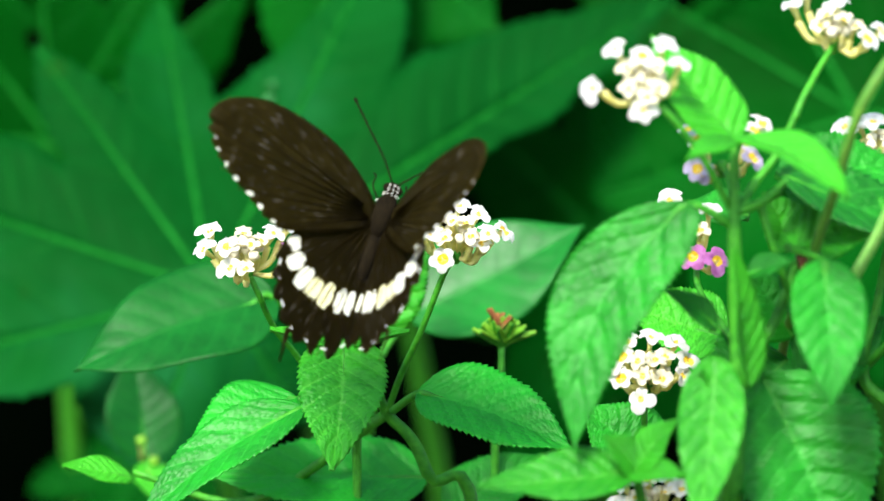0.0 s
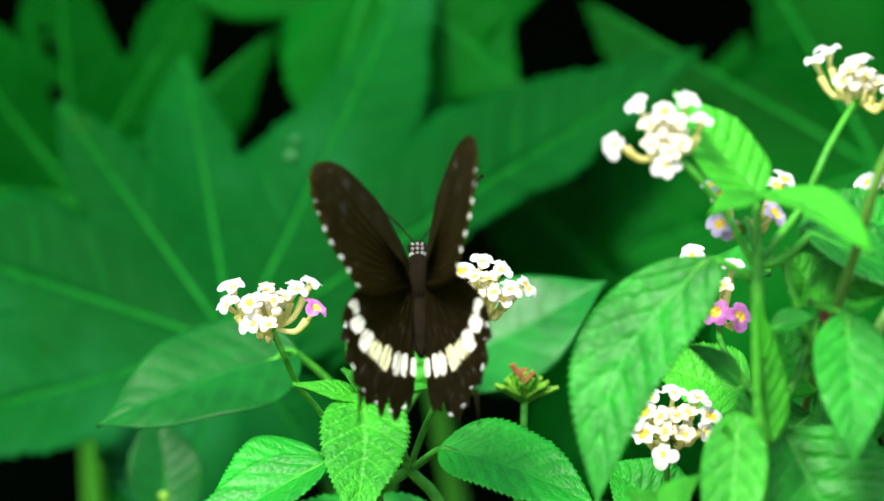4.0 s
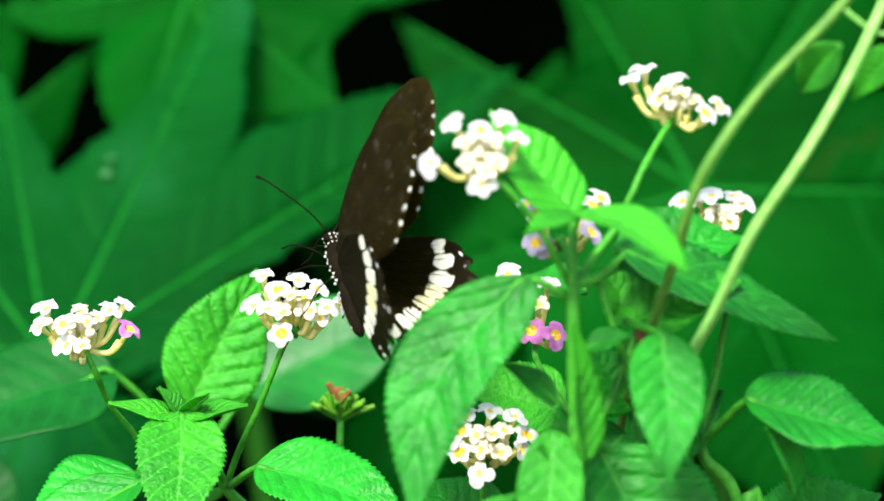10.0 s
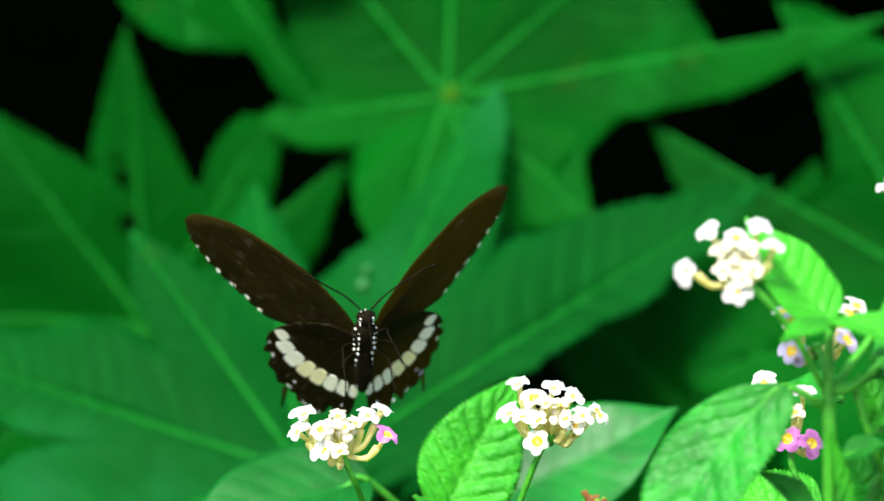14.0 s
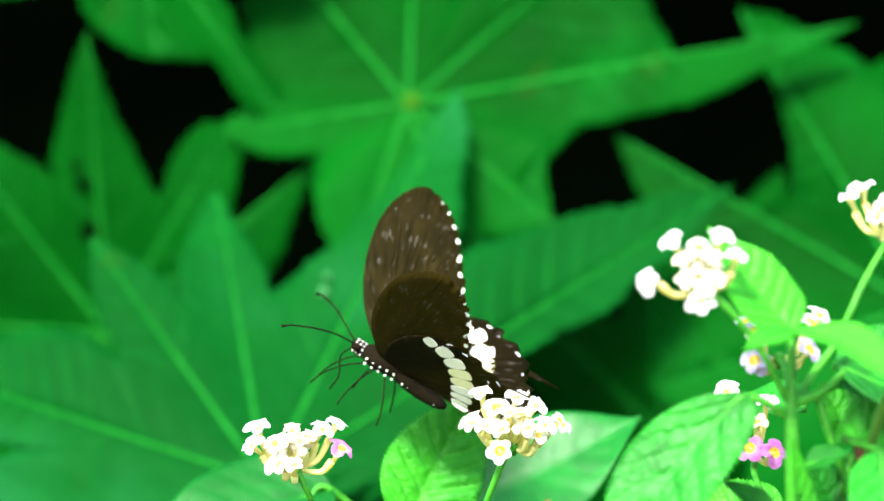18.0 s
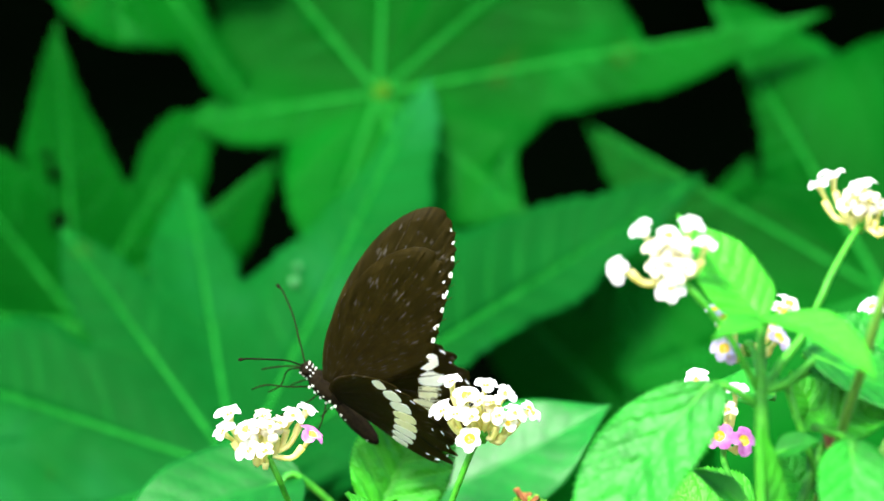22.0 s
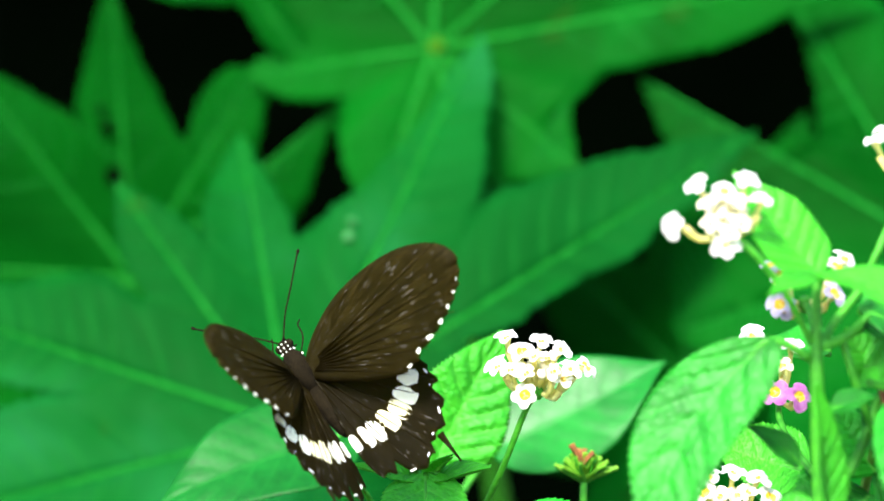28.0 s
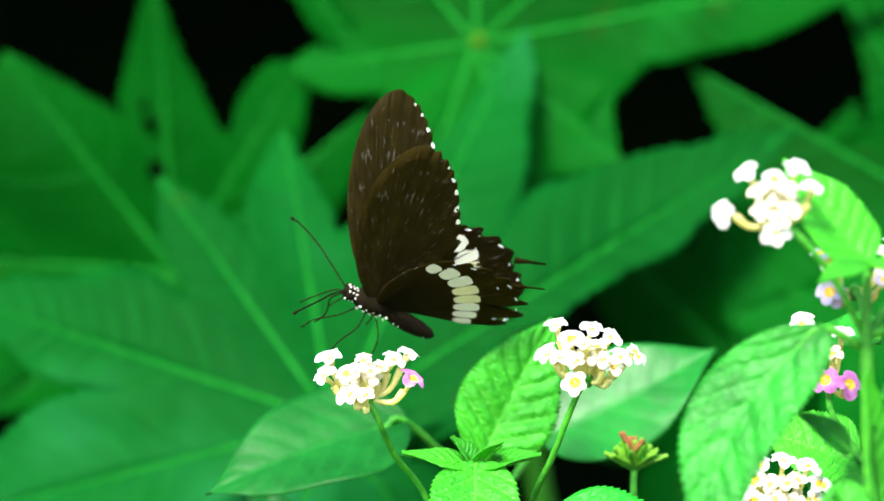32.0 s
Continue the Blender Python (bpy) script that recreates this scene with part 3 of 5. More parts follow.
castor_top = palmate("castor_leaf", at(-89.7, 106.1, 0.248), [
    (at(-48.7, 51.2, 0.262), at(-72.3, 93.2, 0.248), (0.05, 0.5), (0.02, 0.5)),
    (at(-36.2, 128.9, 0.24), at(-61.9, 114.6, 0.248), (0.12, 0.5), (0.15, 0.5)),
    (at(-114.7, 157.6, 0.22), at(-107.6, 128.9, 0.248), (0.15, 0.5), (0.15, 0.5)),
    (at(-134.0, 93.2, 0.25), at(-107.6, 93.2, 0.248), (0.12, 0.5), (0.12, 0.5)),
    (at(-86.9, 73.9, 0.255), at(-72.3, 73.5, 0.248), (0.14, 0.5), (0.08, 0.5)),
], M_CASTOR, "palmate leaf in the shade above", seed=21, lean=0.03,
    stalk_way=[(-0.09, 0.34, 0.80), (-0.06, 0.60, 0.88), (-0.05, 0.86, 0.88), (-0.048, 1.00, 0.70), (-0.048, 1.04, 0.30), (-0.048, 1.05, 0.0)])
castor_right = palmate("castor_leaf", at(106.0, 11.0, 0.225), [
    (at(199.7, 10.3, 0.23), at(148.5, 36.0, 0.225), (0.15, 0.5), (0.15, 0.5)),
    (at(148.0, 82.0, 0.24), at(96.0, 73.0, 0.225), (0.12, 0.5), (0.05, 0.5)),
    (at(62.0, 88.0, 0.262), at(64.5, 34.5, 0.225), (0.03, 0.5), (-0.22, 0.22)),
    (at(29.3, 56.2, 0.235), at(43.1, 28.8, 0.225), (0.02, 0.5), (0.03, 0.5)),
    (at(38.1, -9.7, 0.235), at(67.4, -18.3, 0.225), (0.1, 0.5), (0.12, 0.5)),
    (at(67.4, -65.4, 0.23), at(98.7, -44.0, 0.225), (0.12, 0.5), (0.12, 0.5)),
    (at(144.2, -72.5, 0.23), at(157.1, -21.1, 0.225), (0.12, 0.5), (0.12, 0.5)),
], M_CASTOR, "wide palmate leaf behind the flowering stems", seed=11, foot=(0.22, 0.45, 0.0))
castor_deep = palmate("castor_leaf", at(42.2, -22.3, 0.33), rosette(at(42.2, -22.3, 0.33), [
    at(90.8, -25.1, 0.335), at(72.0, 46.0, 0.33), at(39.4, 20.6, 0.33), at(5.1, 16.3, 0.33), at(-3.4, -39.4, 0.335), at(16.6, -79.3, 0.345), at(73.6, -73.6, 0.345)], 0.62),
    M_CASTOR, "drooping palmate leaf deep in the shade", seed=14, foot=(0.08, 0.55, 0.0), lean=0.0)
castor_deep_b = palmate("castor_leaf", at(-74.8, -73.6, 0.34), rosette(at(-74.8, -73.6, 0.34), [
    at(-32.0, -45.1, 0.34), at(-76.0, -28.0, 0.34), at(-98.0, -58.0, 0.35), at(-104.0, -84.0, 0.34), at(-92.0, -108.0, 0.34), at(-26.3, -96.5, 0.33)], 0.5),
    M_CASTOR, "shaded palmate leaf low in the hedge", seed=17, foot=(-0.06, 0.55, 0.0))


def fleck(parent, place, radius, material, name, label):
    """A small uneven patch lying on a leaf, at a place to the right and up of the leaf's heart."""
    x, z = place.x - parent.location.x, place.z - parent.location.z
    place = parent.location + Vector((x, SURFACES[parent.name](x, z) - 0.0020, z))
    v, f = tube_data([place + Vector((0, d, 0)) for d in (0.0006, 0.0, -0.0006)], [radius, radius * 1.05, radius * 0.7], 11)
    v = [p + Vector((1, 0, 0.6)) * radius * 0.3 * noise.noise(p * 300) for p in v]
    raw(name, v, f, material, parent, label)


# holes are near-black discs, painted with the shade seen through them
for r, u, size in ((-102.8, 30.3, 0.0026), (-104.5, 42.5, 0.0018), (-106.0, 47.0, 0.0012)):
    fleck(castor_left, at(r, u, 0.27), size, M_SHADE, "hole", "small dark hole eaten in the leaf")
# a dim highlight on the blade, painted as two pale patches
fleck(castor_middle, at(-43.0, 19.1, 0.18), 0.0011, M_FLECK, "pale_fleck", "dim highlight painted on the leaf as a pale fleck")
fleck(castor_middle, at(-43.9, 15.1, 0.18), 0.0014, M_FLECK, "pale_fleck", "dim highlight painted on the leaf as a pale fleck")
fleck(castor_upper, at(-21.1, 63.1, 0.25), 0.0026, M_JOINT, "stalk_joint", "olive joint where the veins meet")


# ---- the tall flowering lantana stem in front ----
def plant(name, u, label):
    return thing(name, u, label, "lantana", "lantana stems")


N = -0.09
front = plant("lantana_plant", Vector((at(74.5, -36.5, -0.09).x, -0.09, 0.0)), "tall green lantana stem with white flower heads and toothed leaves")
tube("stem", [(at(73.6, -65.1, -0.085).x - 0.01, -0.06, 0.0), at(72.2, -136.4, -0.07), at(73.9, -84.2, -0.085), at(75.4, -50.8, -0.088), at(74.5, -22.3, -0.09), at(74.4, -3.7, -0.09), at(74.8, 4.6, -0.09)], 0.0034, 0.0009, M_STEM, front, n=10, knots=0.1, sides=10)
flower_head(front, at(51.2, 20.6, -0.1), (-0.12, -0.6, 0.75), [(-7, 7.2, 1, "w"), (-12.4, -2.5, -1, "w"), (0, -7.4, -4, "w"), (5, 8.3, 2, "w"), (9, 3.7, 0, "w"), (-4, 2.5, -3, "s"), (3.4, 3, -3, "s"), (0, 5.5, -1, "w"), (4, -2.2, -4, "s"), (-3.5, -2.4, -4, "s"), (1, -4.4, -5, "s")],
    8, 2, [at(73.6, -13.0, -0.09), at(67.2, -0.9, -0.095), at(57.9, 11.3, -0.1)], "white lantana flower head with cream buds")
leaf(front, at(74.4, 4.6, -0.088), at(54.5, 32.5, -0.082), 0.0215, (0.5, -0.75, 0.45), M_YOUNG, droop=0.12, fold=0.15, quilt=0.10)
leaf(front, at(75.4, 5.6, -0.098), at(103.3, -5.4, -0.135), 0.0145, (0.1, -0.5, 0.85), M_YOUNG, droop=0.15, fold=0.3)
leaf(front, at(75.8, 4.6, -0.095), at(62.9, 1.7, -0.12), 0.009, (0, -0.5, 0.85), M_YOUNG, droop=0.1)
leaf(front, at(85.1, -3.4, -0.075), at(142.9, -24.8, -0.07), 0.021, (0.0, -0.6, 0.8), M_LEAF, droop=0.10, fold=0.2)
leaf(front, at(86.5, -8.0, -0.07), at(117.9, 0.6, -0.06), 0.024, (0.1, -0.75, 0.65), M_LEAF, droop=0.12, fold=0.2, stalk=at(75.1, -13.7, -0.088))
leaf(front, at(62.8, -11.3, -0.092), at(33.4, -72.9, -0.105), 0.0258, (-0.25, -0.9, 0.35), M_LEAF, droop=0.06, fold=0.15, teeth=34, quilt=0.05, bow=-0.14, stalk=at(73.6, -16.6, -0.09), label="broad toothed leaf hanging from the stem")
leaf(front, at(82.5, -19.1, -0.06), at(111.0, -12.0, -0.07), 0.0185, (0.0, -0.7, 0.7), M_YOUNG, droop=0.1, fold=0.2)
leaf(front, at(77.9, -14.4, 0.0), at(60.1, -10.8, 0.01), 0.016, (0.0, -0.6, 0.8), M_LEAF, droop=0.1)
leaf(front, at(70.1, -43.0, -0.08), at(57.9, -32.0, -0.085), 0.008, (0.1, -0.7, 0.7), M_LEAF, droop=0.2)
leaf(front, at(77.9, -57.9, -0.098), at(72.5, -22.3, -0.105), 0.011, (0.75, -0.65, 0.1), M_YOUNG, droop=-0.1, fold=0.6)
leaf(front, at(77.9, -29.4, -0.09), at(88.6, -25.4, -0.095), 0.010, (0.0, -0.6, 0.8), M_LEAF, droop=0.15)
leaf(front, at(96.8, -25.4, -0.098), at(99.3, -62.2, -0.115), 0.0185, (0.1, -0.95, 0.2), M_LEAF, droop=0.05, fold=0.15, stalk=at(87.9, -22.3, -0.08))
leaf(front, at(69.6, -50.1, -0.095), at(65.1, -93.6, -0.115), 0.0160, (-0.1, -0.95, 0.2), M_YOUNG, droop=0.05)
leaf(front, at(81.5, -55.1, -0.075), at(102.9, -103.6, -0.085), 0.040, (0.05, -0.9, 0.4), M_LEAF, droop=0.06, fold=0.2)
leaf(front, at(75.1, -63.7, -0.09), at(66.5, -53.7, -0.1), 0.010, (0, -0.7, 0.6), M_YOUNG, droop=0.1)
leaf(front, at(87.9, -50.8, -0.05), at(72.2, -65.1, -0.06), 0.03, (0, -0.8, 0.5), M_LEAF, droop=0.05)
leaf(front, at(72.2, -49.4, 0.01), at(57.9, -48.0, 0.01), 0.026, (0, -0.8, 0.5), M_LEAF, droop=0.05, label="leaf behind a flower head")
leaf(front, at(90.8, -22.3, -0.07), at(116.5, -10.8, -0.075), 0.021, (0.1, -0.7, 0.7), M_YOUNG, droop=0.12, fold=0.25)
leaf(front, at(87.9, -28.0, -0.065), at(107.9, -50.8, -0.07), 0.020, (0.1, -0.8, 0.6), M_LEAF, droop=0.1, fold=0.2)
leaf(front, at(90.8, -22.3, -0.06), at(82.2, -8.0, -0.06), 0.014, (0.1, -0.7, 0.7), M_YOUNG, droop=0.12, fold=0.25)
leaf(front, at(89.3, -45.1, -0.055), at(79.3, -28.0, -0.055), 0.018, (0.0, -0.8, 0.6), M_LEAF, droop=0.1, fold=0.2)
leaf(front, at(90.8, -55.1, -0.055), at(112.2, -39.4, -0.055), 0.022, (0.0, -0.8, 0.6), M_LEAF, droop=0.1, fold=0.2)
leaf(front, at(55.1, -76.5, 0.0), at(36.5, -62.2, 0.0), 0.022, (0.0, -0.8, 0.6), M_LEAF, droop=0.1, fold=0.2)
leaf(front, at(72.2, -45.1, 0.0), at(48.0, -36.5, 0.0), 0.022, (0.0, -0.8, 0.6), M_YOUNG, droop=0.1, fold=0.2)
# branching shoots that carry the other heads
tube("branch", [at(75.4, -50.8, -0.088), at(82.2, -45.1, -0.08), at(87.2, -35.1, -0.078), at(91.5, -22.3, -0.078)], 0.0016, 0.0009, M_STEM, front)
tube("branch", [at(74.6, -14.4, -0.09), at(79.3, -6.6, -0.085), at(85.8, 2.0, -0.08), at(89.6, 10.6, -0.08)], 0.0012, 0.0008, M_STEM, front)
tube("branch", [at(74.4, -13.7, -0.09), at(81.5, -10.8, -0.088), at(87.9, -5.1, -0.085)], 0.0013, 0.0008, M_STEM, front)
tube("branch", [at(80.8, -10.8, -0.085), at(84.3, -22.3, -0.085), at(89.3, -36.5, -0.08)], 0.0010, 0.0008, M_STEM, front)
flower_head(front, at(100.0, 33.0, -0.07), (0.05, -0.3, 0.95), [(-7, 9, 2, "w"), (-10.5, 6.3, 0, "w"), (-2.5, 4, -3, "s"), (2, 3, -3, "s"), (0, 6.5, 1, "w"), (5, 1.2, -2, "s"), (11.5, -0.3, 0, "w"), (8, -2.3, -3, "w"), (-4, 1, -3, "s")],
    7, 5, [at(89.6, 10.3, -0.08), at(92.2, 16.3, -0.078), at(96.5, 24.1, -0.072)], "white lantana flower head on a long stalk", deep=0.004)
flower_head(front, at(111.5, 4.6, -0.05), (0.1, -0.4, 0.9), [(-9, 4, 0, "w"), (-5.4, 4.6, 2, "w"), (-2, 5.4, -1, "w"), (2, 1, -3, "s"), (6, 3.4, 0, "w"), (2.3, -1.6, -4, "s"), (4, 5, 2, "w")],
    5, 7, [at(93.6, -28.0, -0.065), at(102.2, -13.7, -0.06), at(108.6, -2.3, -0.055)], "small white lantana flower head", deep=0.004)
flower_head(front, at(64.5, -22.5, -0.03), (-0.1, -0.75, 0.6), [(-6.4, 12.4, 2, "w"), (1.4, 4.9, -1, "s"), (3.7, 9.7, 0, "w"), (-0.7, -2, -1, "p"), (5.7, -3, -1, "p")], 0, 9, [at(73.6, -45.1, -0.06), at(68.2, -38.0, -0.04), at(65.1, -31.5, -0.03)], "fading head of white and mauve florets")
flower_head(front, at(71.5, 3.4, -0.06), (0.0, -0.5, 0.8), [(-7.8, 4.5, 0, "l"), (-6, 2.2, 1, "w"), (-6.4, -5.5, -1, "l"), (-5.2, -6.2, 1, "l"), (10, 5.7, 1, "w"), (8, 4, 0, "w"), (7.6, -2.7, 0, "l")], 0, 11, [at(74.4, -10.8, -0.08), at(72.5, -3.7, -0.065)], "faded lilac florets beside the stem")
flower_head(front, at(52.5, -52.9, -0.03), (-0.05, -0.72, 0.65), [(-2, -7.4, -5, "w"), (-6.8, -2.3, -3, "w"), (3.6, -2.4, -5, "s"), (9.2, -1.7, -2, "w"), (-10, 1, -1, "w"), (-5, 7, 1, "w"), (1, 8.3, 2, "w"), (7.4, 7, 1, "w"), (10.4, 2, 0, "w"), (-2.6, 2.2, -4, "s"), (2, 2.6, -4, "s"), (-1.4, -1.6, -5, "s"), (4.6, 3.4, -2, "s"), (-6.4, 3, -1, "w")],
    6, 13, [at(54.4, -92.2, -0.02), at(52.2, -73.6, -0.025), at(51.7, -63.7, -0.03)], "full white lantana flower head with yellow eyes")
flower_head(front, at(52.5, -86.2, -0.05), (0, -0.5, 0.85), [(-8, -1, 0, "w"), (-3, 1, -3, "s"), (4, 2.5, -2, "s"), (8.6, 3, 0, "w"), (-6, 4, 1, "w"), (0, 5, 1, "s"), (5, 6, 2, "w")], 5, 17, [at(55.1, -105.0, -0.04), at(53.7, -95.0, -0.045)], "white lantana flower head low among leaves")
for tip, w in ((at(10.1, -81.1, -0.105), 0.017), (at(42.2, -70.1, -0.1), 0.010), (at(59.1, -65.8, -0.1), 0.011), (at(61.5, -79.3, -0.11), 0.009)):
    leaf(front, at(49.4, -79.3, -0.095), tip, w, (-0.1, -0.7, 0.7), M_YOUNG, droop=0.1, fold=0.25, quilt=0.09)
tube("branch", [at(49.4, -79.3, -0.095), at(52.2, -92.2, -0.09), at(56.5, -115.0, -0.08), at(72.2, -139.3, -0.072)], 0.0011, 0.0018, M_STEM, front)
flower_head(front, at(109.0, -11.2, -0.055), (0.3, -0.6, 0.6), [(-1.5, 1, 0, "p"), (1.6, -0.4, 0, "l")], 0, 29, [at(98.0, -20.0, -0.07), at(104.0, -15.5, -0.06)], "two withering mauve florets at a leaf's edge", deep=0.003)
v, f = tube_data([at(91.9, -24.0, -0.08), at(93.6, -28.0, -0.082), at(96.8, -29.1, -0.085)], [0.0018, 0.0026, 0.0008], 7)
raw("withered_bract", v, f, M_BROWN, front, "withered brown bract")

# ---- climbing vines ----
vine = thing("vine", at(103.0, -33.8, -0.11), "thick pale green vine climbing across", "vine", "vines")
tube("vine_stem", [at(159.3, 71.9, -0.12), at(147.0, 44.7, -0.12), at(133.6, 20.6, -0.12), at(120.2, 0.4, -0.112), at(110.7, -19.4, -0.098), at(103.0, -33.8, -0.082), at(93.6, -59.4, -0.04), at(90.8, -136.4, -0.06), (0.09, 0.0, 0.0)], 0.0013, 0.0014, M_VINE, vine, n=8)
vine2 = thing("vine", at(94.5, -22.4, -0.1), "thin olive green vine curving upwards", "vine", "vines")
tube("vine_stem", [at(159.3, 80.5, -0.12), at(142.3, 57.5, -0.12), at(122.2, 36.2, -0.12), at(107.3, 14.7, -0.12), at(99.9, -8.0, -0.105), at(94.2, -25.1, -0.085), at(85.1, -59.4, -0.04), at(83.6, -136.4, -0.06), (0.08, 0.02, 0.0)], 0.0013, 0.0012, M_OLIVE, vine2, n=8)
leaf(vine2, at(142.1, 47.7, -0.11), at(130.7, 34.8, -0.1), 0.010, (0.3, -0.8, 0.5), M_YOUNG, droop=0.3, fold=0.6, label="curled young leaf")
leaf(vine, at(157.8, 46.2, -0.11), at(143.9, 34.0, -0.1), 0.009, (0.2, -0.8, 0.5), M_YOUNG, droop=0.2, fold=0.4, label="slender young leaf", stalk=at(167.8, 57.7, -0.12))
tube("tendril", [at(142.3, 57.5, -0.12), at(152.1, 50.8, -0.118), at(162.1, 51.4, -0.12)], 0.0006, 0.0004, M_VINE, vine)

# ---- a separate low shoot to the side ----
side = plant("lantana_plant", Vector((at(110.7, -65.1, -0.06).x, -0.05, 0.0)), "dark lantana shoot with glossy toothed leaves")
tube("stem", [(at(116.5, -79.3, -0.05).x, -0.05, 0.0), at(122.2, -122.2, -0.055), at(116.5, -69.4, -0.06), at(107.2, -55.1, -0.06), at(110.7, -36.5, -0.06), at(113.9, -16.6, -0.06)], 0.0024, 0.0007, M_STEM, side, n=8)
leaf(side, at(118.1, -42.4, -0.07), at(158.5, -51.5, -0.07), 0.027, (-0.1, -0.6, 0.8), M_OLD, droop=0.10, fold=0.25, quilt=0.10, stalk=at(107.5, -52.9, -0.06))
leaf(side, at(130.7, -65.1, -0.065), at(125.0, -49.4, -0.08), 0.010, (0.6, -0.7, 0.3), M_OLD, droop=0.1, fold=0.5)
leaf(side, at(125.0, -82.2, -0.05), at(152.1, -65.1, -0.05), 0.03, (0, -0.7, 0.7), M_LEAF, droop=0.1)

# ---- the shoot between the two flower heads ----
mid = plant("lantana_plant", Vector((at(-20.6, -65.1, 0.01).x, 0.02, 0.0)), "low lantana shoot with bright young leaves and a flower head")
tube("stem", [(at(-3.4, -65.1, 0.02).x, 0.03, 0.0), at(10.8, -136.4, 0.02), at(-3.4, -79.3, 0.012), at(-13.4, -64.4, 0.01), at(-19.1, -53.7, 0.006), at(-24.0, -45.8, 0.03)], 0.0019, 0.0012, M_STEM, mid, n=8, knots=0.1)
leaf(mid, at(-23.1, -45.4, 0.032), at(-5.1, -9.1, 0.040), 0.0265, (0.3, -0.85, 0.4), M_YOUNG, droop=0.05, fold=0.22, teeth=34, quilt=0.19, label="upright toothed young leaf, quilted bright green")
leaf(mid, at(-24.5, -45.1, -0.006), at(-27.7, -77.9, -0.035), 0.0225, (-0.05, -0.85, 0.5), M_YOUNG, droop=0.06, fold=0.2, quilt=0.08, label="hanging pale green leaf")
leaf(mid, at(-23.7, -47.2, -0.002), at(-42.2, -41.5, -0.012), 0.0085, (0, -0.6, 0.8), M_YOUNG, droop=0.15)
leaf(mid, at(-23.7, -47.2, -0.003), at(-8.8, -42.0, -0.014), 0.0085, (0.1, -0.6, 0.8), M_YOUNG, droop=0.15)
leaf(mid, at(-23.4, -46.8, -0.003), at(-18.4, -39.4, -0.015), 0.006, (0.1, -0.6, 0.8), M_YOUNG, droop=0.15, fold=0.5)
leaf(mid, at(-24.5, -47.2, -0.003), at(-29.8, -38.7, -0.006), 0.006, (0.1, -0.6, 0.8), M_YOUNG, droop=0.15, fold=0.5)
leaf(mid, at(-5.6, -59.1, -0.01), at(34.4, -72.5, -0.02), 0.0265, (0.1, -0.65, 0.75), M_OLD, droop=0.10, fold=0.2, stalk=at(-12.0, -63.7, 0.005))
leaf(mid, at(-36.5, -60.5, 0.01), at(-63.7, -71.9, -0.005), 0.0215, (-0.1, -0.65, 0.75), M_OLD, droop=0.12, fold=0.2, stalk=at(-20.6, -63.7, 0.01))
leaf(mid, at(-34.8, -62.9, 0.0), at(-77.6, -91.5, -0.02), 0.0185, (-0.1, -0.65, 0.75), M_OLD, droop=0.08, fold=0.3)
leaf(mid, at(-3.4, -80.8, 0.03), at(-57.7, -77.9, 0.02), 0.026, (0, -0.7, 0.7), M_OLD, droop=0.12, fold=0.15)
leaf(mid, at(2.3, -90.8, 0.03), at(25.1, -73.6, 0.04), 0.02, (0, -0.7, 0.7), M_LEAF, droop=0.12, fold=0.15)
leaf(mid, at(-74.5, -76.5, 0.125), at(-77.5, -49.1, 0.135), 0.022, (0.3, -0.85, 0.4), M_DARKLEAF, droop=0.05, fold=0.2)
leaf(mid, at(-75.0, -77.0, 0.12), at(-69.0, -88.0, 0.11), 0.010, (0.1, -0.7, 0.7), M_YOUNG, droop=0.05, fold=0.2)
for r, u in ((-72.6, -76.0), (-75.8, -70.8), (-74.0, -79.5)):
    ob = link("bud", YELLOW_BUD, mid, "small yellowish bud")
    ob.matrix_basis = facing(at(r, u, 0.118) - origin_of(mid), (0, -0.6, 0.8))
leaf(mid, at(-78.4, -80.8, 0.03), at(-95.5, -77.2, 0.02), 0.010, (0, -0.65, 0.75), M_YOUNG, droop=0.05, fold=0.2)
tube("branch", [at(-13.4, -64.4, 0.01), at(-47.7, -86.5, 0.03), at(-77.9, -79.3, 0.03)], 0.0014, 0.0009, M_STEM, mid)

bloom_b = plant("lantana_flower", Vector((at(-13.3, -63.8, 0.012).x, 0.012, 0.0)), "white lantana flower head on a slender stalk")
flower_head(bloom_b, at(4.4, -18.7, -0.015), (0.05, -0.5, 0.85), [(-8.4, 8.4, 1, "w"), (-11, 0.8, 0, "w"), (-7.4, 0.2, -3, "w"), (-3.7, -6.5, -4, "w"), (5.6, 5.2, 1, "w"), (8, 0.4, -2, "w"), (12, 0.8, 0, "w"), (0.6, 7.4, 2, "w"), (-1.4, 3.6, -3, "s"), (3.4, -0.4, -4, "s"), (-4.4, 4.6, -1, "w"), (2.2, 3.2, -2, "s"), (-3.4, -0.8, -4, "s"), (6, -2.2, -2, "w")],
    6, 19, [(at(-13.3, -63.8, 0.012).x + 0.01, 0.03, 0.0), at(-20.6, -100.8, 0.02), at(-13.1, -63.7, 0.008), at(-4.6, -43.0, -0.006), at(1.1, -28.7, -0.014)], "white lantana flower head with cream buds")

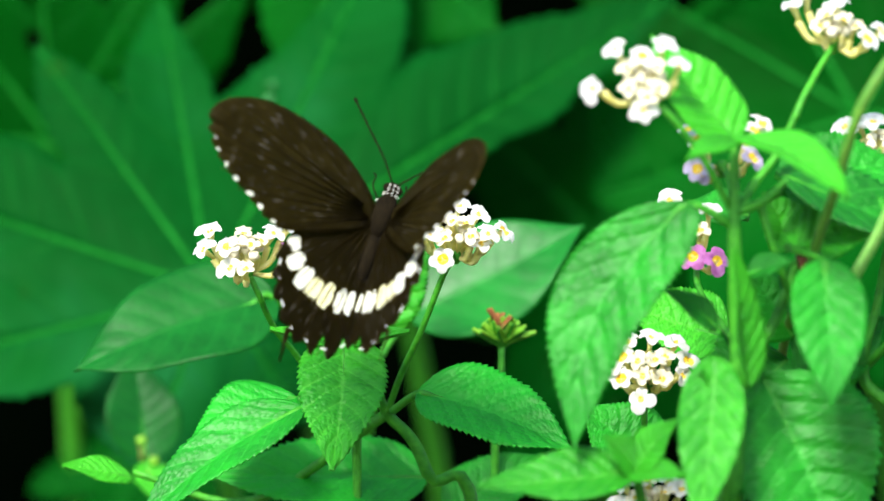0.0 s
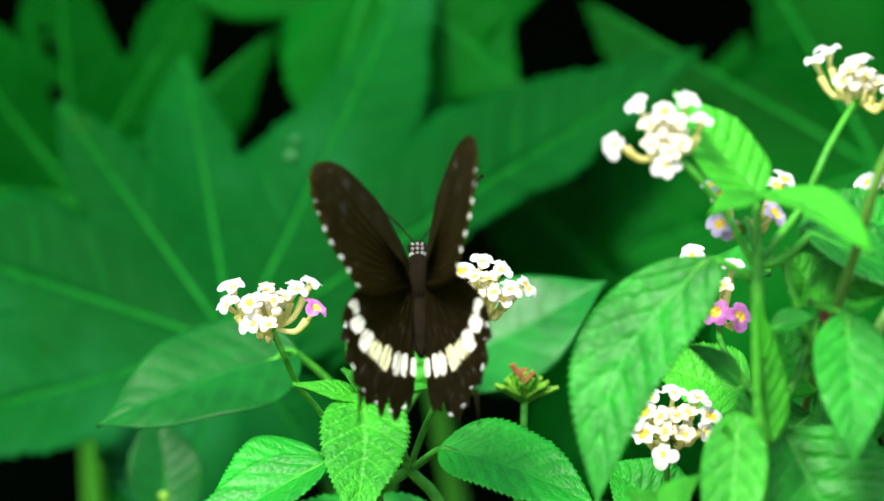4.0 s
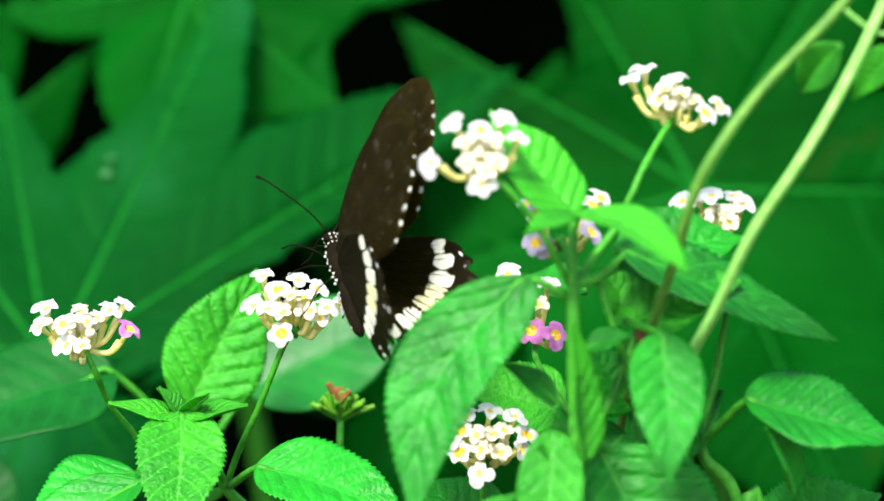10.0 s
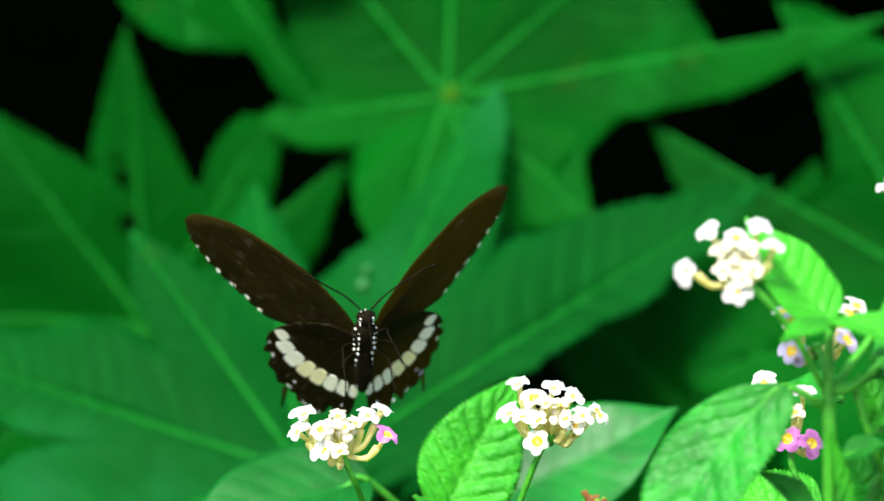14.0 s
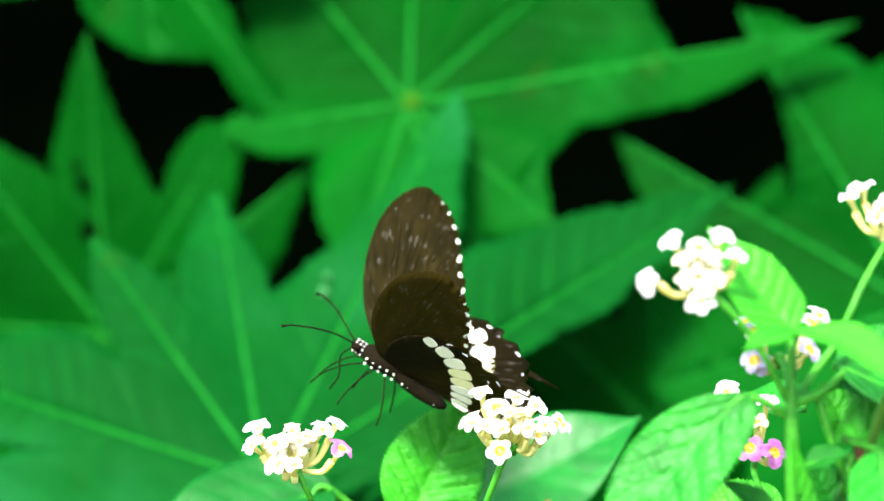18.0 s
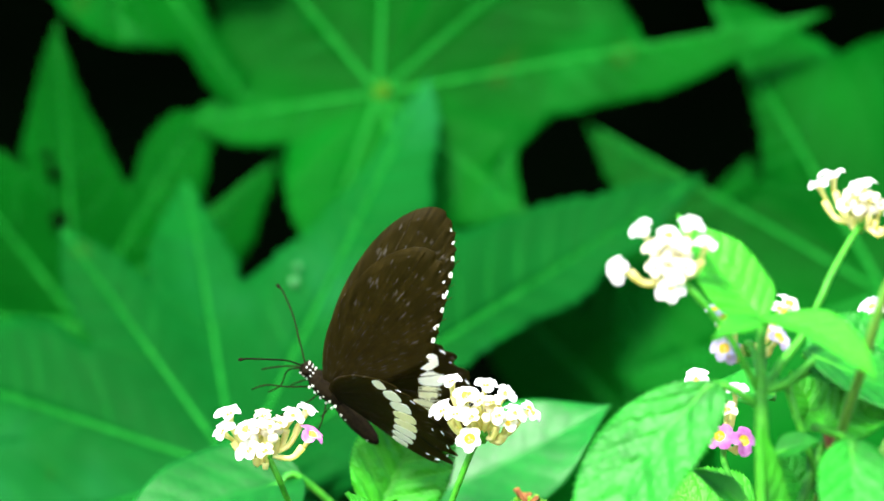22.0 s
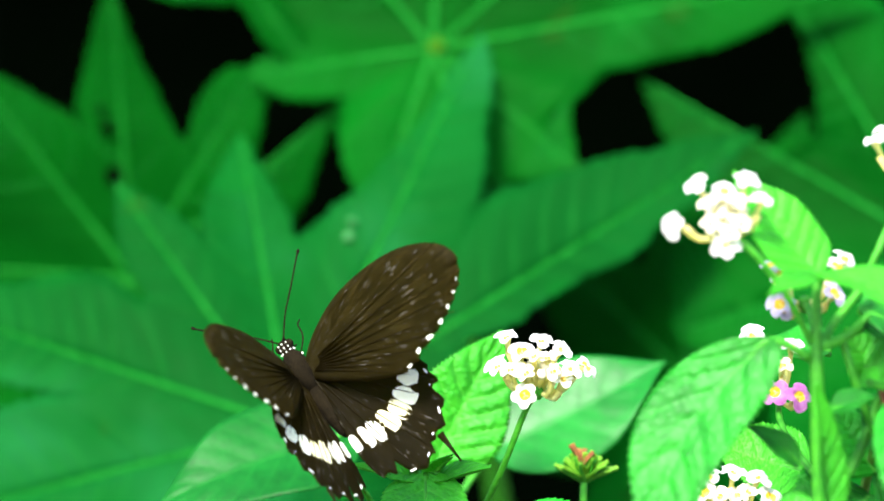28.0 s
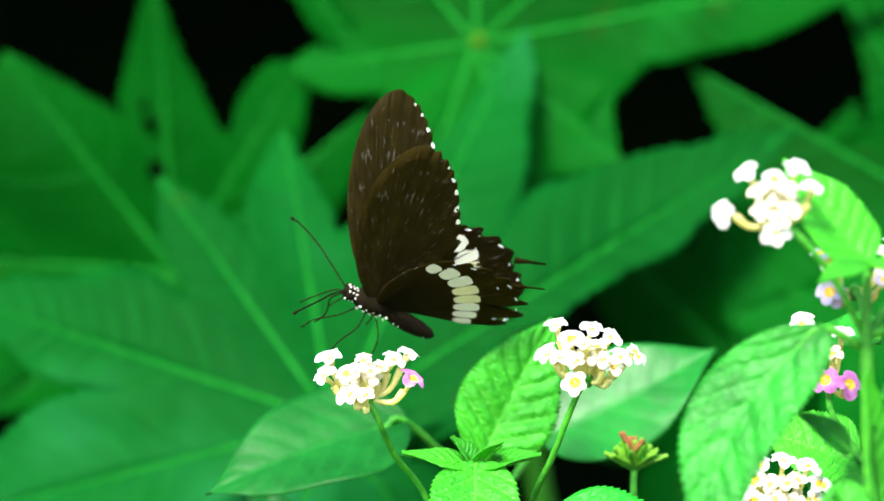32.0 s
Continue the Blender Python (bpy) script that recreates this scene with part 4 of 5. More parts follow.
bloom_a = plant("lantana_flower", Vector((at(-32.0, -59.4, 0.01).x, 0.02, 0.0)), "white lantana flower head with one mauve floret")
flower_head(bloom_a, at(-48.1, -23.3, -0.012), (0.05, -0.35, 0.95), [(-10, 5.4, 1, "w"), (-12, 0.7, 0, "w"), (6.4, 5, 1, "w"), (10, 6.3, 1, "w"), (11.4, 0, -1, "p"), (-0.7, -4, -4, "s"), (-5, -4, -3, "w"), (-2.8, 2.6, -2, "s"), (0.6, 2, -3, "s"), (3.4, 3.2, -1, "s"), (-1.4, 5, 2, "s"), (-5.6, 1.4, -2, "w")],
    6, 23, [(at(-26.3, -65.1, 0.02).x, 0.04, 0.0), at(-20.6, -100.8, 0.02), at(-32.0, -57.9, 0.012), at(-41.7, -43.0, 0.0), at(-45.7, -34.4, -0.01)], "white lantana flower head with a mauve floret", deep=0.006)

# ---- broad glossy leaves behind the flower heads ----
back = plant("lantana_plant", Vector((at(-17.7, -79.3, 0.07).x, 0.07, 0.0)), "shoot with broad glossy dark leaves")
tube("stem", [(at(-20.6, -79.3, 0.07).x, 0.07, 0.0), at(-20.6, -107.9, 0.07), at(-18.4, -69.4, 0.068), at(-17.0, -52.9, 0.070)], 0.003, 0.0014, M_STEM, back)
leaf(back, at(-8.4, -39.7, 0.080), at(35.7, -15.4, 0.085), 0.0345, (0.1, -0.75, 0.65), M_GLOSSY, droop=0.08, fold=0.12, quilt=0.02, jagged=0.015, stalk=at(-17.4, -53.4, 0.070), label="broad glossy leaf with a notched edge")
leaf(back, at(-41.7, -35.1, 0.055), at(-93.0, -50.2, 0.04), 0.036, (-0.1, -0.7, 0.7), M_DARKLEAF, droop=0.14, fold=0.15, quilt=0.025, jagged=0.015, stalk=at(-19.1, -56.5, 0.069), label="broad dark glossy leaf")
bud = plant("lantana_bud", Vector((at(15.6, -50.8, 0.03).x, 0.03, 0.0)), "spiky green lantana seed head with withered brown tip")
tube("stalk", [(at(13.7, -50.8, 0.03).x, 0.04, 0.0), at(13.7, -107.9, 0.035), at(15.1, -65.1, 0.03), at(15.6, -46.8, 0.03)], 0.0011, 0.0009, M_STEM, bud)
for i in range(22):
    a = i * 2.4
    q = 0.25 + 0.75 * (i / 22)
    tip = at(15.6, -44.8, 0.03) + Vector((math.cos(a) * 0.0092 * q, math.sin(a) * 0.006 * q - 0.001, 0.0070 - 0.0062 * q))
    leaf(bud, at(15.6, -46.5, 0.03), tip, 0.0034, (0, -0.5, 0.8), M_BRACT, droop=0.0, fold=0.3, teeth=6, name="bract")
for i in range(6):
    a = i * 1.9
    leaf(bud, at(15.2, -43.2, 0.028), at(15.2, -43.2, 0.028) + Vector((math.cos(a) * 0.0028, math.sin(a) * 0.002 - 0.001, 0.0034 + 0.0010 * (i % 3))), 0.0013, (0, -0.7, 0.5), M_BROWN, droop=0.3, fold=0.6, teeth=6, name="withered_tip")


# ---- the butterfly ----
def smooth_outline(points, n=6):
    """A closed smooth line through a few corner points."""
    m = len(points)
    out = []
    for i in range(m):
        a, b, c, d = (Vector((*points[(i + k) % m], 0)) for k in (-1, 0, 1, 2))
        for k in range(n):
            t = k / n
            out.append(0.5 * ((2 * b) + (c - a) * t + (2 * a - 5 * b + 4 * c - d) * t * t + (3 * b - a - 3 * c + d) * t ** 3))
    return out


def slab(outline, centre, bulge, side, rings=7, thick=0.00022):
    """A thin closed blade with a slight bulge. Its verts in metres, mirrored for the other side."""
    verts, faces = [], []
    m = len(outline)
    c = Vector(centre)
    for z in (thick / 2, -thick / 2):
        for j in range(rings + 1):
            q = j / rings
            for p in outline:
                w = c.lerp(Vector((p.x, p.y)).to_2d(), q)
                verts.append((w.x, w.y * side, z + bulge * (1 - q * q) + 0.0001 * math.sin(math.atan2(w.y, w.x) * 26) * q))
    half = (rings + 1) * m
    flip = side < 0
    for base, rev in ((0, False), (half, True)):
        for j in range(rings):
            for k in range(m):
                a, b = base + j * m + k, base + j * m + (k + 1) % m
                quad = (a, a + m, b + m, b)
                faces.append(quad[::-1] if rev ^ flip else quad)
    for k in range(m):
        a, b = rings * m + k, rings * m + (k + 1) % m
        quad = (a, half + a, half + b, b)
        faces.append(quad[::-1] if flip else quad)
    return verts, faces


def local(name, verts, faces, material, parent, label="", smooth=True):
    me = bpy.data.meshes.new(name)
    me.from_pydata([tuple(v) for v in verts], [], faces)
    me.materials.append(material)
    if smooth:
        me.polygons.foreach_set("use_smooth", [True] * len(faces))
    return link(name, me, parent, label)


def patch(name, x, y, length, width, angle, side, material, parent, high=0.00035, label="", taper=0.18):
    """A pale cell of scales on both faces of a wing: a rounded lozenge a hair proud of it."""
    verts, faces = [], []
    m = 14
    for z in (high, -high):
        for k in range(m):
            a = 2 * math.pi * k / m
            px = length / 2 * math.copysign(abs(math.cos(a)) ** 0.62, math.cos(a))
            py = width / 2 * math.copysign(abs(math.sin(a)) ** 0.62, math.sin(a)) * (1 + taper * math.cos(a))
            c, s = math.cos(angle), math.sin(angle)
            verts.append((x + px * c - py * s, (y + px * s + py * c) * side, z))
    top, low = tuple(range(m)), tuple(range(2 * m - 1, m - 1, -1))
    faces += [top, low] if side > 0 else [top[::-1], low[::-1]]

    for k in range(m):
        q = (k, m + k, m + (k + 1) % m, (k + 1) % m)
        faces.append(q if side > 0 else q[::-1])
    return local(name, verts, faces, material, parent, label, smooth=False)


butterfly = new("butterfly")
tagged(butterfly, "dark brown swallowtail butterfly with a cream band across its hindwings", "butterfly")

def lathe(name, stations, material, parent, label="", sides=14):
    v, f = tube_data([Vector((x, 0, z)) for x, r, z in stations], [r for x, r, z in stations], sides)
    return local(name, v, f, material, parent, label)


thorax = lathe("thorax", [(-0.0055, 0.0012, 0.0), (-0.004, 0.0022, 0.0002), (-0.001, 0.0030, 0.0006), (0.002, 0.0031, 0.0007), (0.0045, 0.0026, 0.0005), (0.006, 0.0016, 0.0003)], M_BODY, butterfly, "furry black thorax")
abdomen = lathe("abdomen", [(-0.0035, 0.0012, 0.0), (-0.005, 0.0020, -0.0002), (-0.008, 0.0024, -0.0006), (-0.0115, 0.0024, -0.0010), (-0.015, 0.0021, -0.0013), (-0.018, 0.0015, -0.0015), (-0.0195, 0.0006, -0.0016)], M_BODY, butterfly, "long dark abdomen")
head = lathe("head", [(0.0055, 0.0010, 0.0003), (0.0062, 0.0017, 0.0004), (0.0075, 0.0020, 0.0004), (0.0088, 0.0016, 0.0003), (0.0094, 0.0006, 0.0002)], M_BODY, butterfly, "black head with white dots")


def dots(name, places, radius, parent):
    verts, faces = [], []
    for p in places:
        p = Vector(p)
        v, f = tube_data([p + Vector((0, 0, z)) for z in (-radius, -radius * 0.6, 0, radius * 0.6, radius)], [radius * 0.15, radius * 0.8, radius, radius * 0.8, radius * 0.15], 6)
        faces += [tuple(i + len(verts) for i in q) for q in f]
        verts += [(q.x, q.y, q.z) for q in v]
    return local(name, verts, faces, M_SPOT, parent, "rows of white dots")


dots("white_dots", [(0.0062 + 0.0011 * i, 0.0019 * math.cos(a), 0.0004 + 0.0019 * math.sin(a)) for i in range(3) for a in (0.3, 0.9, 1.57, 2.2, 2.85, -0.5, -2.6)], 0.00026, head)
dots("white_dots", [(-0.004 + 0.002 * i, s * 0.0027 * math.cos(a), 0.0003 + 0.0029 * math.sin(a)) for i in range(5) for s in (-1, 1) for a in (-0.15, -0.8)], 0.00036, thorax)
dots("white_dots", [(-0.007 - 0.0016 * i, s * 0.0021 * (1 - 0.05 * i), -0.0014 - 0.0001 * i) for i in range(7) for s in (-1, 1)], 0.0003, abdomen)
for s in (-1, 1):
    v, f = tube_data([Vector((0.0078, s * 0.0014, 0.0008 + z)) for z in (-0.0011, -0.0007, 0, 0.0007, 0.0011)], [0.0002, 0.0010, 0.0012, 0.0010, 0.0002], 10)
    local("eye", [(q.x, q.y, q.z) for q in v], f, M_BODY, head, "round dark eye")
    line = spline([Vector((0.009, s * 0.0006, 0.001)), Vector((0.0140, s * 0.0050, 0.0022)), Vector((0.0185, s * 0.0100, 0.0026)), Vector((0.0235, s * 0.0150, 0.0020)), Vector((0.0255, s * 0.0168, 0.0010))], 6)
    v, f = tube_data(line, [0.00022] * (len(line) - 4) + [0.0003, 0.00042, 0.00045, 0.0003], 6)
    local("antenna", v, f, M_BODY, butterfly, "thin clubbed antenna")
    for x, fx, fy in ((0.004, 0.008, 0.004), (0.001, 0.003, 0.007), (-0.002, -0.004, 0.006)):
        line = spline([Vector((x, s * 0.0015, -0.0018)), Vector((x + fx * 0.5, s * (0.002 + fy * 0.6), -0.004)), Vector((x + fx, s * fy, -0.009)), Vector((x + fx * 1.2, s * fy * 1.1, -0.013))], 4)
        v, f = tube_data(line, 0.0002, 5)
        local("leg", v, f, M_BODY, butterfly)
line = spline([Vector((0.009, 0, -0.0006)), Vector((0.0105, 0, -0.004)), Vector((0.0085, 0, -0.009)), Vector((0.009, 0, -0.0135))], 6)
v, f = tube_data(line, 0.0002, 5)
local("proboscis", v, f, M_BODY, head)


FORE = [(-3, 1), (1.5, 0.3), (8.5, 6), (14.5, 14), (18.8, 24), (21, 34), (20.8, 42), (18.5, 48.5), (14.5, 51.5), (9.5, 50.3), (4.5, 46.5), (0, 41), (-4.5, 34.5), (-8.5, 27.5), (-7, 14)]
HINDW = [(-1, 0.5), (0.5, 8), (-2, 16), (-7, 23), (-13, 27), (-18.5, 27.8), (-25, 26.2), (-31, 22.5), (-35.5, 17), (-36.5, 11), (-33, 4.5), (-24, 1.6), (-10, 1.0)]


def scallop(outline, first, last, depth, count, seed):
    """Notches the outer margin between the veins, unevenly worn. Also gives the hollows' places and the margin's direction there."""
    rnd = random.Random(seed)
    n = last - first
    deep = [depth * rnd.uniform(0.6, 1.45) for _ in range(count)]
    out, hollows = list(outline), []
    for i in range(first, last):
        q = (i - first) / n * count
        p = out[i]
        out[i] = p * (1 - (deep[int(q)] * math.sin(math.pi * (q % 1.0)) ** 2 + rnd.uniform(-0.0002, 0.0002)) / p.length)
    for k in range(count):
        i = first + int((k + 0.5) * n / count)
        d = out[i + 1] - out[i - 1]
        hollows.append((out[i], math.atan2(d.y, d.x)))
    return out, hollows


def torn(outline, corner, width, depth):
    """A narrow tear that runs in from the margin."""
    return [p * (1 - depth * max(0.0, 1 - abs(i - corner) / width) / p.length) for i, p in enumerate(outline)]


def in_cell(v, side, x, y, length, width, angle):
    """Whether a place on the wing lies well within a band cell, where the cell's own scales stand in for the wing's."""
    dx, dy = v[0] * 1000 - x, v[1] * side * 1000 - y
    p = dx * math.cos(angle) + dy * math.sin(angle)
    q = dy * math.cos(angle) - dx * math.sin(angle)
    return (p / length * 2) ** 2 + (q / width * 2) ** 2 < 0.92


# the cream band of the hindwing: one cell between each pair of veins
BAND = [(-9.4, 22.1, 3.8, 4.2, 2.1), (-13.8, 21.3, 5.4, 4.7, 2.25), (-17.3, 18.9, 6.6, 4.5, 2.39), (-19.6, 15.6, 7.0, 4.2, 2.52), (-21.0, 12.1, 7.0, 4.0, 2.65), (-21.8, 8.6, 6.8, 3.6, 2.77), (-22.2, 5.3, 6.2, 3.2, 2.89), (-22.3, 2.3, 4.8, 2.4, 3.0)]
WINGS = {}
for s, tag in ((1, "left"), (-1, "right")):
    fo = [p / 1000 for p in smooth_outline(FORE, 14)]
    fo, hollows = scallop(fo, 8 * 14, 13 * 14, 0.0010, 8, 5 + s)
    v, f = slab(fo, (0.004, 0.018), 0.0001, s)
    fore = local("forewing", v, f, M_FORE, butterfly, "long brown-black forewing with streaked veins")
    # pale marks in the hollows of the forewing's edge, larger towards the body
    for i, (p, a) in enumerate(hollows):
        big = (0.0, 0.35, 0.6, 0.8, 1.0, 1.1, 1.1, 0.8)[i]
        if not big:
            continue
        patch("edge_spot", p.x * 0.992, p.y * 0.992, (0.0015 + 0.0004 * (i % 2)) * big, 0.0009 * big, a + 0.35 * (i % 3 - 1), s, M_CREAM, fore, 0.0002, taper=0.3)
    ho = [p / 1000 for p in smooth_outline(HINDW, 14)]
    ho, hollows = scallop(ho, 4 * 14, 10 * 14, 0.0017, 7, 9 + s)
    for corner, width, depth in ((8.55 * 14, 3.5, 0.007), (9.6 * 14, 3.0, 0.005)) if s > 0 else ((7.4 * 14, 3.0, 0.003), (9.1 * 14, 4.0, 0.0065)):
        ho = torn(ho, corner, width, depth)
    v, f = slab(ho, (-0.013, 0.013), 0.0001, s, rings=18)
    f = [q for q in f if not any(all(in_cell(v[i], s, *cell) for i in q) for cell in BAND)]
    hind = local("hindwing", v, f, M_HIND, butterfly, "rounded dark hindwing with a scalloped, torn edge")
    for i, (x, y, ln, w, a) in enumerate(BAND):
        patch("band_cell", x / 1000, y / 1000, ln / 1000, w * (0.80 + 0.05 * ((i * 3 + s) % 3)) / 1000, a, s, M_YELLOW if i in (3, 4) else M_CREAM, hind, 0.0002)
    # white fringe in the hollows of the edge, and a few small crescents inside it
    for i, (p, a) in enumerate(hollows):
        patch("fringe_mark", p.x * 0.985, p.y * 0.985, 0.0017, 0.00042, a, s, M_SPOT, hind, 0.00016)
        if i % 3 == 0:
            patch("crescent", p.x * 0.90, p.y * 0.90, 0.0010, 0.00035, a + 0.4, s, M_SPOT, hind, 0.00016)
    v, f = tube_data([Vector((-0.030, s * 0.0220, 0)), Vector((-0.0340, s * 0.0228, 0)), Vector((-0.0385, s * 0.0236, -0.0002))], [0.0010, 0.0005, 0.0003], 7)
    local("tail", [(q.x, q.y, q.z * 0.2) for q in v], f, M_HIND, hind, "short thin tail")
    # raised veins
    for wing, n_rays, a0, a1, out_fn in ((fore, 9, 1.17, 1.87, fo), (hind, 7, 1.95, 2.95, ho)):
        for i in range(n_rays):
            a = a0 + (a1 - a0) * i / (n_rays - 1)
            d = Vector((math.cos(a), math.sin(a), 0))
            far = max((p.length for p in out_fn if abs(math.atan2(p.y, p.x) - a) < 0.06), default=0.02) * 0.97
            v, f = tube_data([Vector((d.x * far * q, s * d.y * far * q, 0.0005 * (1 - q))) for q in (0.1, 0.4, 0.7, 1.0)], [0.0003, 0.0002, 0.00015, 0.0001], 5)
            local("wing_vein", v, f, M_HIND, wing)
    WINGS[tag] = (fore, hind)

# a rust-coloured butterfly that flies past, close to the lens
passer = new("butterfly")
tagged(passer, "small rust-orange butterfly flying past close by", "butterfly")
lathe("abdomen", [(-0.010, 0.0003, 0), (-0.006, 0.0008, 0), (-0.002, 0.0010, 0), (0.002, 0.0012, 0), (0.004, 0.0008, 0), (0.005, 0.0003, 0)], M_BODY, passer)
passer_wings = []
for s in (1, -1):
    v, f = slab([p * 0.00018 for p in smooth_outline(FORE, 5)], (0.003, 0.010), 0.0001, s)
    passer_wings.append((local("forewing", v, f, M_RUST, passer, "rust-orange forewing"), s))
    v, f = slab([p * 0.00022 for p in smooth_outline(HINDW, 5)], (-0.007, 0.008), 0.0001, s)
    passer_wings.append((local("hindwing", v, f, M_RUST, passer, "rust-orange hindwing"), s))


